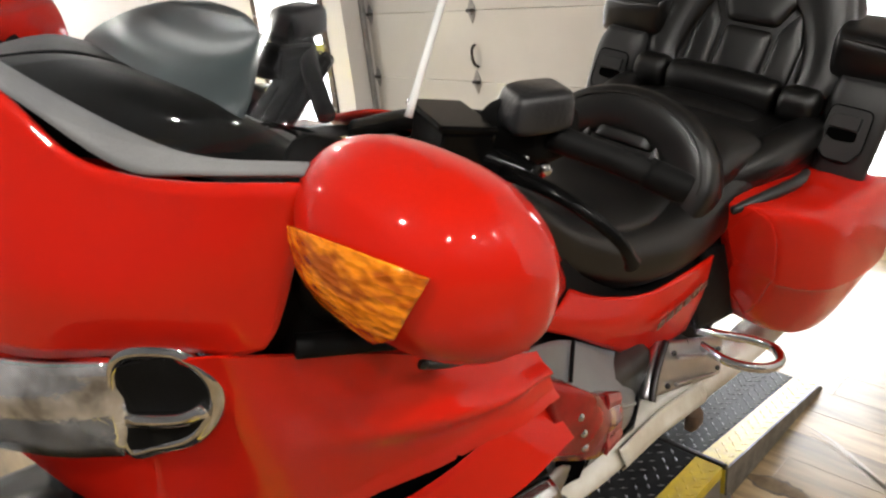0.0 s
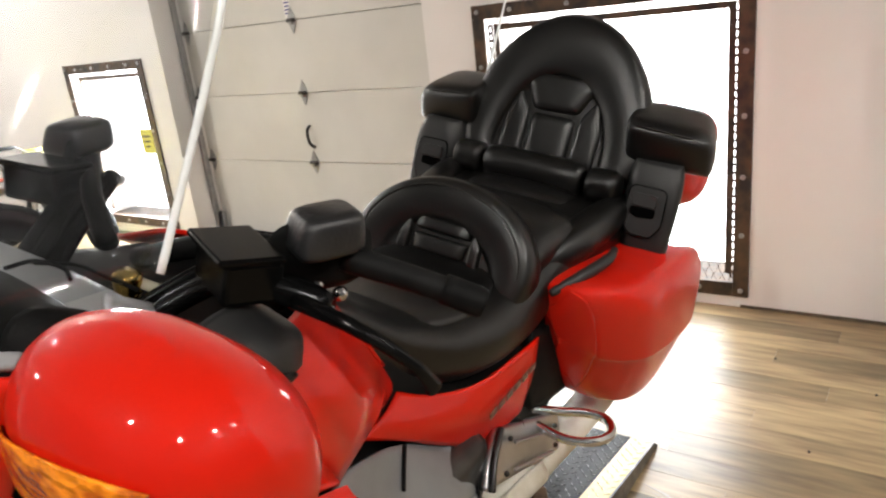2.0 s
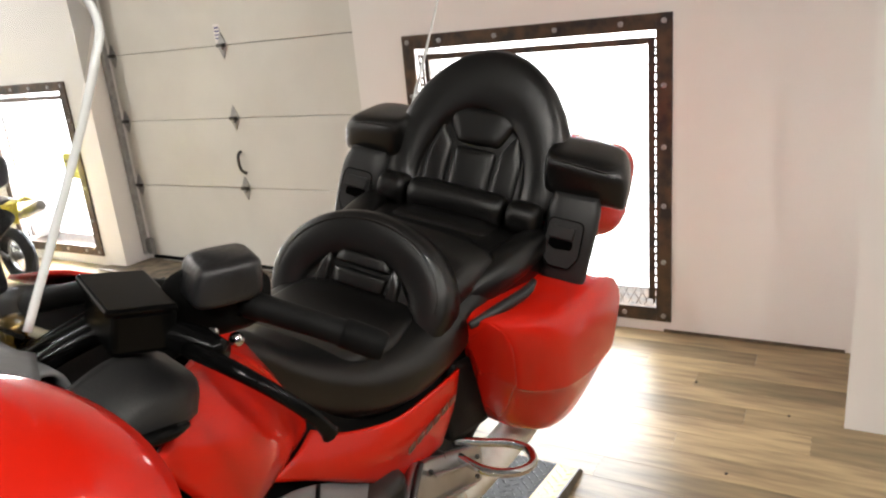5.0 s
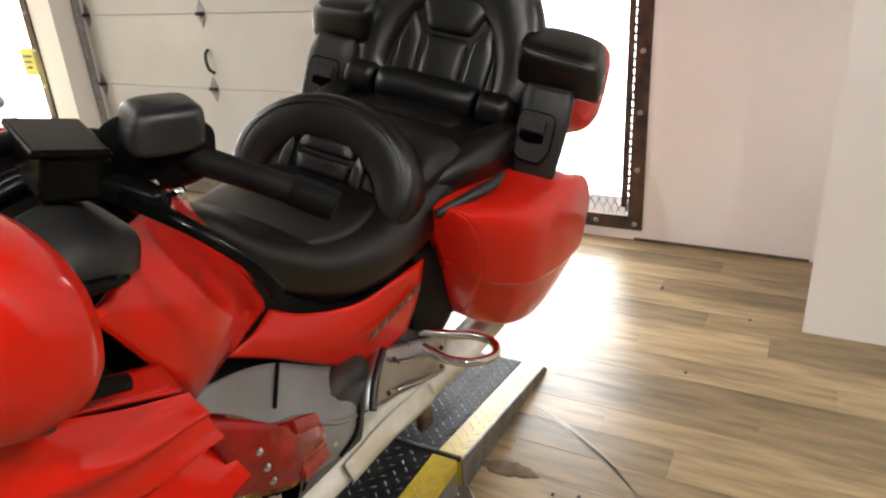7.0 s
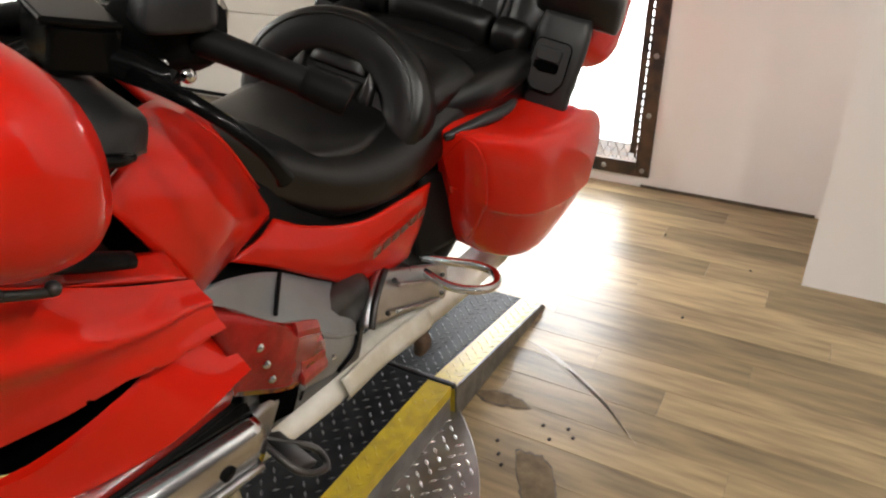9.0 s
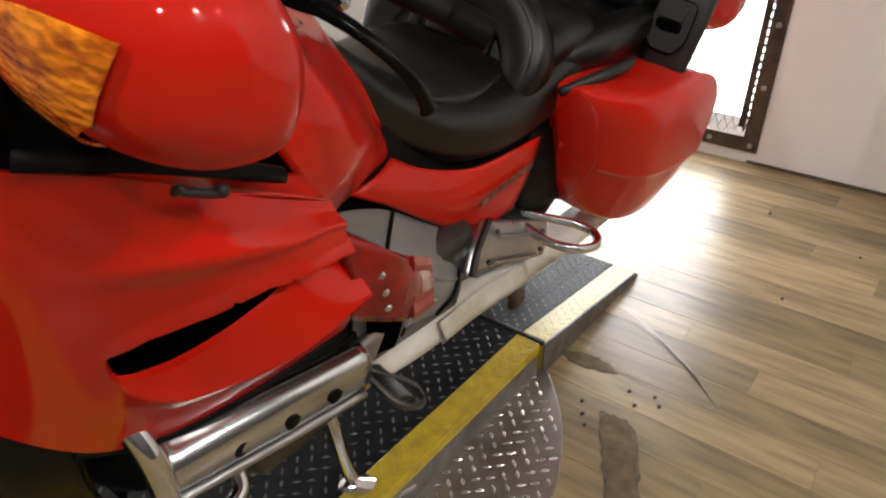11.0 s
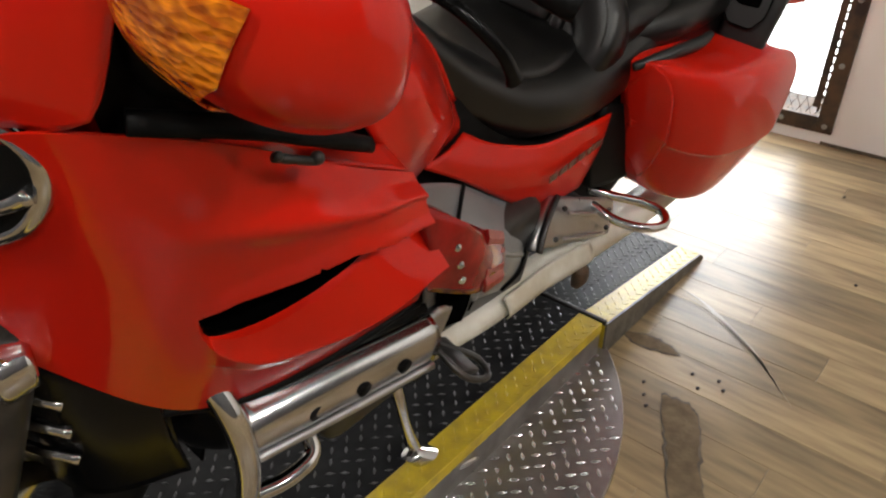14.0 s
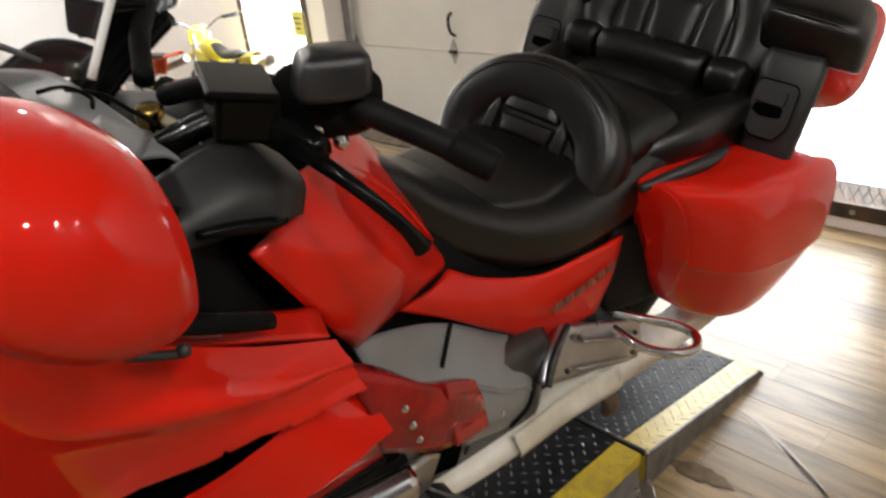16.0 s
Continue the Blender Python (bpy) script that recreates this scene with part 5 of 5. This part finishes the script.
# passenger backrest
PB, PU = (1.985, 0, 0.870), (0.37, 0, 0.93)
tall = part("backrest", horseshoe(PB, PU, 0.243, 0.325, 0.060, 0.12, 0.60, 0.021, 0.003), LEATHER, bike, "tall rounded black leather passenger backrest")
part("backrest_pad", pad(PB, PU, ((-0.057, -0.050), (0.057, -0.050), (0.059, 0.074), (-0.059, 0.074)), -0.003, 0.013), LEATHER, tall, "stitched leather pad")
part("backrest_pad", pad(PB, PU, ((-0.060, 0.082), (0.060, 0.082), (0.094, 0.150), (0.066, 0.176), (-0.066, 0.176), (-0.094, 0.150)), -0.003, 0.013), LEATHER, tall, "stitched leather pad")
for sg in (-1, 1):
    part("backrest_fin", pad(PB, PU, ((0.065 * sg, -0.050), (0.128 * sg, -0.050), (0.130 * sg, 0.050), (0.106 * sg, 0.132), (0.067 * sg, 0.074)), -0.004, 0.012), LEATHER, tall)
part("backrest_piping", tube([on_back(PB, PU, 0.140 * math.cos(math.pi * k / 24), -0.02 + 0.208 * math.sin(math.pi * k / 24), -0.004) for k in range(25)], 0.003, 8, 72), SEAM, tall, "stitched piping")
# armrests and latch pods of the trunk
arms = both("armrest", loft([((2.02, -0.200, 0.936), (0.045, 0, 0.01), (-0.012, 0, 0.050)), ((2.03, -0.215, 0.936), (0.070, 0.004, 0.016), (-0.012, 0, 0.056)), ((2.045, -0.290, 0.932), (0.078, 0.012, 0.020), (-0.010, 0, 0.056)),
                      ((2.060, -0.352, 0.926), (0.078, 0.016, 0.018), (-0.008, 0, 0.052)), ((2.072, -0.376, 0.912), (0.066, 0.016, 0.014), (-0.006, 0, 0.044)), ((2.08, -0.384, 0.900), (0.040, 0.010, 0.008), (0, 0, 0.024))], 48, 30, 3.8), LEATHER, "padded black leather armrest")
for sg, arm in ((1, arms[0]), (-1, arms[1])):
    part("armrest_seam", tube([(1.956, -0.215 * sg, 0.966), (1.963, -0.290 * sg, 0.961), (1.980, -0.350 * sg, 0.953), (2.02, -0.376 * sg, 0.948)], 0.0022, 8, 24), SEAM, arm, "sewn seam")
pods = both("speaker_pod", loft([((1.945, -0.300, 0.640), (0.02, 0.01, 0), (0, 0.030, 0)), ((1.940, -0.297, 0.655), (0.040, 0.01, 0), (0, 0.042, 0)), ((1.945, -0.290, 0.70), (0.052, 0.012, 0), (0, 0.058, 0)), ((1.965, -0.285, 0.78), (0.056, 0.015, 0), (0, 0.064, 0)),
                                 ((1.99, -0.283, 0.85), (0.06, 0.015, 0), (0, 0.064, 0)), ((2.00, -0.283, 0.890), (0.05, 0.01, 0), (0, 0.055, 0))], 32, 26, 4.4), BLACK_SATIN, "black plastic trunk latch housing")
for sg, pd in ((1, pods[0]), (-1, pods[1])):
    face = Matrix.Translation((1.9095, -0.287 * sg, 0.790)) @ Matrix.Rotation(radians(17), 4, "Y") @ Matrix(((0, 0, -1, 0), (-1 * sg, 0, 0, 0), (0, 1, 0, 0), (0, 0, 0, 1)))
    hexa = rounded([(-0.040, 0.052), (0.044, 0.052), (0.048, -0.030), (0.030, -0.060), (-0.020, -0.060), (-0.042, -0.036)], 4, 0.2)
    pl = part("latch_plate", prism(hexa, 0.006, face, 0.0015), BLACK_SATIN, pd, "", False)
    part("plate_rim", tube([face @ Vector((x, y, 0.005)) for x, y in hexa], 0.0018, 6, 60, True), BLACK_GLOSS, pl)
    # raised black plate whose colour stands for the shade of a finger recess
    part("latch_shade", prism(rounded([(-0.030, 0.004), (0.028, 0.004), (0.028, -0.016), (-0.012, -0.020), (-0.030, -0.012)], 4, 0.2), 0.004, face @ pose(0, 0, 0.0045)), RECESS_SHADE, pl, "", False)
    part("latch", prism(rounded([(-0.030, 0.036), (0.028, 0.036), (0.028, 0.006), (-0.030, 0.006)], 4, 0.15), 0.009, face @ pose(0, 0, 0.005), 0.002), BLACK_SATIN, pl, "", False)
# trunk
trunk = part("trunk", loft([((2.06, 0, 0.85), (0, 0.27, 0), (0, 0, 0.09)), ((2.12, 0, 0.85), (0, 0.315, 0), (0, 0, 0.110)), ((2.22, 0, 0.832), (0, 0.350, 0), (0, 0, 0.135)), ((2.36, 0, 0.83), (0, 0.335, 0), (0, 0, 0.128)), ((2.46, 0, 0.84), (0, 0.29, 0), (0, 0, 0.09)), ((2.49, 0, 0.84), (0, 0.22, 0), (0, 0, 0.06))], 48, 30, 4.6), RED, bike, "red trunk")
part("trunk_base", loft([((1.98, 0, 0.715), (0, 0.26, 0), (0, 0, 0.03)), ((2.1, 0, 0.72), (0, 0.28, 0), (0, 0, 0.035)), ((2.38, 0, 0.725), (0, 0.26, 0), (0, 0, 0.03))], 32, 10, 3.4), BLACK, bike)
part("antenna", tube([(2.20, 0.30, 0.96), (2.26, 0.305, 1.10), (2.36, 0.31, 1.35), (2.46, 0.315, 1.60)], [0.006, 0.004, 0.0025, 0.0015], 6, 12), EDGE, bike, "thin whip antenna")


# handlebars, nearly straight ahead
STEER = Matrix.Translation((0.80, 0, 0)) @ Matrix.Rotation(radians(-8), 4, "Z") @ Matrix.Translation((-0.80, 0, 0))


def bars(*args):
    left, right = both(*args)
    right.data.transform(STEER)
    return left, right


bars("handlebar", tube([(0.80, -0.03, 0.995), (0.825, -0.11, 1.025), (0.868, -0.20, 1.034), (0.892, -0.255, 1.029), (0.92, -0.32, 1.014)], 0.0125, 12, 30), BLACK, "black handlebar")
bars("grip", tube([(0.888, -0.250, 1.030), (0.918, -0.318, 1.014), (0.944, -0.376, 0.998)], [0.0150, 0.0140, 0.0145], 16, 16), RUBBER, "black rubber grip")
bars("grip_end", tube([(0.930, -0.345, 1.008), (0.944, -0.376, 0.998), (0.948, -0.386, 0.995)], [0.0162, 0.0166, 0.0150], 16, 8), BLACK)
bars("switch_pod", loft([((0.850, -0.200, 1.020), (0.020, -0.010, 0), (0.0, 0, 0.026)), ((0.862, -0.212, 1.028), (0.028, -0.014, 0), (0.0, 0, 0.040)), ((0.880, -0.238, 1.034), (0.027, -0.014, 0), (0, 0, 0.040)), ((0.890, -0.258, 1.036), (0.020, -0.010, 0), (0, 0, 0.028))], 24, 14, 3.6), BLACK, "black switch housing")
bars("control_cap", loft([((0.870, -0.236, 1.043), (0.030, -0.012, 0), (0.012, 0.026, 0)), ((0.872, -0.236, 1.051), (0.034, -0.014, 0), (0.014, 0.029, 0)), ((0.876, -0.236, 1.077), (0.031, -0.012, 0), (0.012, 0.026, 0)), ((0.878, -0.236, 1.084), (0.022, -0.009, 0), (0.009, 0.018, 0))], 32, 14, 5.0), GREY_CAP, "worn black control cap")
bars("fluid_reservoir", join(box((0.060, 0.085, 0.046), (0.806, -0.182, 1.028), 0.006, (0, 8, -22)), box((0.066, 0.092, 0.008), (0.804, -0.182, 1.053), 0.003, (0, 8, -22))), BLACK_GLOSS, "square black fluid reservoir", False)
bars("lever_perch", loft([((0.815, -0.205, 1.015), (0.014, 0, 0), (0, 0, 0.014)), ((0.825, -0.245, 1.012), (0.016, 0, 0), (0, 0, 0.015)), ((0.828, -0.28, 1.010), (0.010, 0, 0), (0, 0, 0.011))], 16, 8), BLACK_GLOSS)
bars("switch_button", sphere(0.008, pose(0.858, -0.268, 1.006)), CHROME)
bars("switch_button", sphere(0.006, pose(0.845, -0.250, 1.015)), CHROME)
bars("clutch_lever", tube([(0.812, -0.250, 1.012), (0.806, -0.300, 1.015), (0.812, -0.345, 1.005), (0.832, -0.378, 0.978), (0.850, -0.386, 0.952), (0.855, -0.386, 0.945)], [0.009, 0.008, 0.007, 0.0065, 0.008, 0.010], 10, 30, flat=0.7), BLACK_GLOSS, "black clutch lever")
bars("fork_brace", join(*[tube([(0.722 - d, -0.078 - d, 0.950), (0.79 - d, -0.122 - d, 0.992), (0.862 - d, -0.172 - d, 1.026)], r, 12, 14) for d, r in ((-0.014, 0.011), (0.0, 0.014), (0.014, 0.011))]), BLACK_GLOSS, "ribbed black bar clamp")
key = part("ignition_knob", loft([((0.771, -0.050, 0.964), (0.010, 0, 0), (0, 0.010, 0)), ((0.771, -0.050, 0.976), (0.014, 0, 0), (0, 0.014, 0)), ((0.771, -0.050, 0.992), (0.015, 0, 0), (0, 0.015, 0)), ((0.771, -0.050, 0.998), (0.009, 0, 0), (0, 0.009, 0))], 16, 10), BRASS, bike, "brass ignition knob")
part("key_tag", tube([(0.778, -0.060, 0.984), (0.797, -0.081, 0.970), (0.806, -0.092, 0.962)], 0.006, 8, 8, flat=0.5), CREAM, key, "cream key tag")
part("audio_panel", loft([((0.73, -0.218, 0.975), (0.03, 0, 0), (0, 0.02, 0.008)), ((0.765, -0.222, 0.972), (0.02, 0.0, 0), (0, 0.025, 0.010)), ((0.80, -0.215, 0.962), (0.01, 0, 0), (0, 0.02, 0.006))], 18, 8), BLACK_GLOSS, bike)


# ---- small off-road bikes parked by the far wall ----
def dirt_bike(m, label, body, size=1.0):
    """Rear wheel at the origin, nose along +x."""
    root = thing("dirt_bike", m @ Matrix.Scale(size, 4), label, "motorcycle", "parked off-road bikes")
    ax = Matrix.Rotation(radians(90), 4, "X")
    for x, r in ((0.0, 0.24), (1.05, 0.26)):
        ring = [(x + (r - 0.05) * math.cos(a), 0, r + (r - 0.05) * math.sin(a)) for a in np.linspace(0, 2 * math.pi, 14, endpoint=False)]
        w = part("wheel", tube([(p[0], p[1], p[2]) for p in ring], 0.05, 10, 48, True), RUBBER, root, "knobbly tyre")
        part("rim", tube([(x + (r - 0.1) * math.cos(a), 0, r + (r - 0.1) * math.sin(a)) for a in np.linspace(0, 2 * math.pi, 14, endpoint=False)], 0.012, 6, 40, True), GALV, w)
        part("hub", cyl(0.04, 0.09, Matrix.Translation((x, 0, r)) @ ax, 16), DARKMETAL, w)
        for i in range(10):
            a = 2 * math.pi * i / 10
            part("spoke", tube([(x, 0.02 * (-1) ** i, r), (x + (r - 0.1) * math.cos(a), 0, r + (r - 0.1) * math.sin(a))], 0.003, 5, 2), GALV, w)
        part("knob_band", tube([(x + (r - 0.005) * math.cos(a), 0.0, r + (r - 0.005) * math.sin(a)) for a in np.linspace(0, 2 * math.pi, 30, endpoint=False)], [0.012, 0.006] * 15, 6, 60, True), RUBBER, w)
    part("frame", join(tube([(0.0, 0.08, 0.24), (0.35, 0.06, 0.34), (0.45, 0.05, 0.5), (0.80, 0, 0.72)], 0.016, 8, 20), tube([(0.0, -0.08, 0.24), (0.35, -0.06, 0.34), (0.45, -0.05, 0.5), (0.80, 0, 0.72)], 0.016, 8, 20),
                       tube([(0.80, 0, 0.70), (0.68, 0, 0.40), (0.40, 0, 0.24)], 0.018, 8, 16), tube([(0.1, 0, 0.64), (0.45, 0, 0.55), (0.80, 0, 0.70)], 0.015, 8, 12)), DARKMETAL, root)
    part("engine", join(box((0.24, 0.18, 0.18), (0.48, 0, 0.34), 0.03), box((0.13, 0.13, 0.16), (0.55, 0, 0.47), 0.015, (0, 20, 0))), SATIN, root, "finned engine")
    for s in (-1, 1):
        part("fork", tube([(1.05, 0.08 * s, 0.26), (0.80, 0.08 * s, 0.86)], 0.018, 8, 6), GALV, root)
        part("shroud", shell([[(0.50, 0.11 * s, 0.66), (0.72, 0.13 * s, 0.74)], [(0.55, 0.12 * s, 0.52), (0.74, 0.13 * s, 0.52)]], 8, 6, 0.01, (0, s, 0)), body, root)
        part("side_plate", shell([[(0.0, 0.10 * s, 0.66), (0.30, 0.09 * s, 0.66)], [(0.08, 0.11 * s, 0.48), (0.30, 0.09 * s, 0.50)]], 6, 6, 0.008, (0, s, 0)), body, root)
        part("grip", tube([(0.74, 0.22 * s, 0.98), (0.72, 0.38 * s, 0.99)], 0.018, 8, 4), RUBBER, root)
    part("tank", loft([((0.42, 0, 0.66), (0, 0.06, 0), (0, 0, 0.05)), ((0.52, 0, 0.70), (0, 0.09, 0), (0, 0, 0.08)), ((0.66, 0, 0.73), (0, 0.09, 0), (0, 0, 0.08)), ((0.74, 0, 0.74), (0, 0.05, 0), (0, 0, 0.05))], 20, 14), body, root)
    part("seat", loft([((-0.10, 0, 0.70), (0, 0.06, 0), (0, 0, 0.025)), ((0.10, 0, 0.70), (0, 0.08, 0), (0, 0, 0.04)), ((0.32, 0, 0.69), (0, 0.07, 0), (0, 0, 0.04)), ((0.52, 0, 0.76), (0, 0.05, 0), (0, 0, 0.03))], 20, 14), LEATHER, root, "black seat")
    part("rear_fender", shell([[(-0.32, -0.07, 0.72), (-0.05, -0.08, 0.68), (0.15, -0.08, 0.64)], [(-0.34, 0, 0.76), (-0.05, 0, 0.71), (0.15, 0, 0.66)], [(-0.32, 0.07, 0.72), (-0.05, 0.08, 0.68), (0.15, 0.08, 0.64)]], 12, 8, 0.006, (0, 0, 1)), body, root)
    part("front_fender", shell([[(0.78, -0.06, 0.66), (1.05, -0.07, 0.66), (1.36, -0.04, 0.55)], [(0.78, 0, 0.68), (1.05, 0, 0.69), (1.38, 0, 0.57)], [(0.78, 0.06, 0.66), (1.05, 0.07, 0.66), (1.36, 0.04, 0.55)]], 12, 8, 0.006, (0, 0, 1)), body, root)
    part("front_plate", box((0.015, 0.18, 0.18), (0.90, 0, 0.84), 0.006, (0, -20, 0)), body, root)
    part("handlebar", tube([(0.72, -0.38, 0.99), (0.75, -0.2, 0.98), (0.80, -0.07, 0.90), (0.80, 0.07, 0.90), (0.75, 0.2, 0.98), (0.72, 0.38, 0.99)], 0.011, 8, 30), DARKMETAL, root)
    part("muffler", loft([((0.20, -0.14, 0.52), (0, 0.03, 0), (0, 0, 0.03)), ((0.05, -0.15, 0.56), (0, 0.045, 0), (0, 0, 0.045)), ((-0.22, -0.16, 0.64), (0, 0.045, 0), (0, 0, 0.045)), ((-0.25, -0.16, 0.65), (0, 0.03, 0), (0, 0, 0.03))], 18, 12), SATIN, root, "silver muffler")
    part("header_pipe", tube([(0.62, -0.03, 0.50), (0.74, -0.08, 0.42), (0.62, -0.12, 0.36), (0.2, -0.14, 0.5)], 0.018, 8, 20), GALV, root)
    part("shock", tube([(0.22, 0, 0.36), (0.32, 0, 0.62)], 0.03, 10, 4), YELLOWPLASTIC, root)
    return root


ORANGEPLASTIC = material("orange_plastic", (0.55, 0.07, 0.015), 0.35, 0.0, (0.45, 0.05, 0.012), 12, coat=0.3)
YELLOWPLASTIC = material("yellow_plastic", (0.62, 0.52, 0.02), 0.35, 0.0, (0.5, 0.42, 0.02), 12, coat=0.3)
dirt_bike(pose(2.86, 5.95, 0, 0, 0, 108), "small orange off-road bike parked by the wall", ORANGEPLASTIC, 0.72)
dirt_bike(pose(2.98, 4.86, 0, 0, 0, 86), "small yellow off-road bike parked before the window", YELLOWPLASTIC, 0.78)


# ---- floor planks ----
def planks():
    w, ln = 0.112, 0.98
    me_cache = {}

    def mesh(length):
        key = round(length, 3)
        if key not in me_cache:
            bm = box((w - 0.0006, length - 0.0006, 0.005))
            es = [e for e in bm.edges if all(v.co.z > 0 for v in e.verts)]
            bmesh.ops.bevel(bm, geom=es, offset=0.0003, segments=1, affect="EDGES")
            me = bpy.data.meshes.new("plank")
            bm.to_mesh(me)
            bm.free()
            me.materials.append(PLANK)
            me_cache[key] = me
        return me_cache[key]

    rng = random.Random(4)
    rest, faces, row = [], [], 0
    x = -w / 2
    while x > ROOM_FRONT:
        y = ROOM_START - (row * 0.47 + 0.13 * (row % 3)) % 1.0 * ln
        while y < ROOM_END:
            a, b = max(y, ROOM_START), min(y + ln, ROOM_END)
            if b - a > 0.05 and not (x > -0.62 and b < -0.4):
                if x > -2.45 and a > -1.6:
                    ob = new("plank", mesh(b - a))
                    ob.parent = FLOOR
                    ob.location = (x, (a + b) / 2, -0.0025 + rng.uniform(-0.0002, 0.0002))
                else:
                    k = len(rest)
                    rest += [(x + sx * (w / 2 - 0.0008), (a if sy < 0 else b) - sy * 0.0008, z) for z in (-0.005, 0.0) for sx, sy in ((-1, -1), (1, -1), (1, 1), (-1, 1))]
                    faces += [(k + 4, k + 5, k + 6, k + 7), (k, k + 1, k + 5, k + 4), (k + 1, k + 2, k + 6, k + 5), (k + 2, k + 3, k + 7, k + 6), (k + 3, k, k + 4, k + 7)]
            y += ln
        x -= w
        row += 1
    me = bpy.data.meshes.new("plank_rest")
    me.from_pydata(rest, [], faces)
    me.materials.append(PLANK)
    far = new("plank_field", me)
    far.parent = FLOOR
    tagged(far, kind="stuff")


planks()
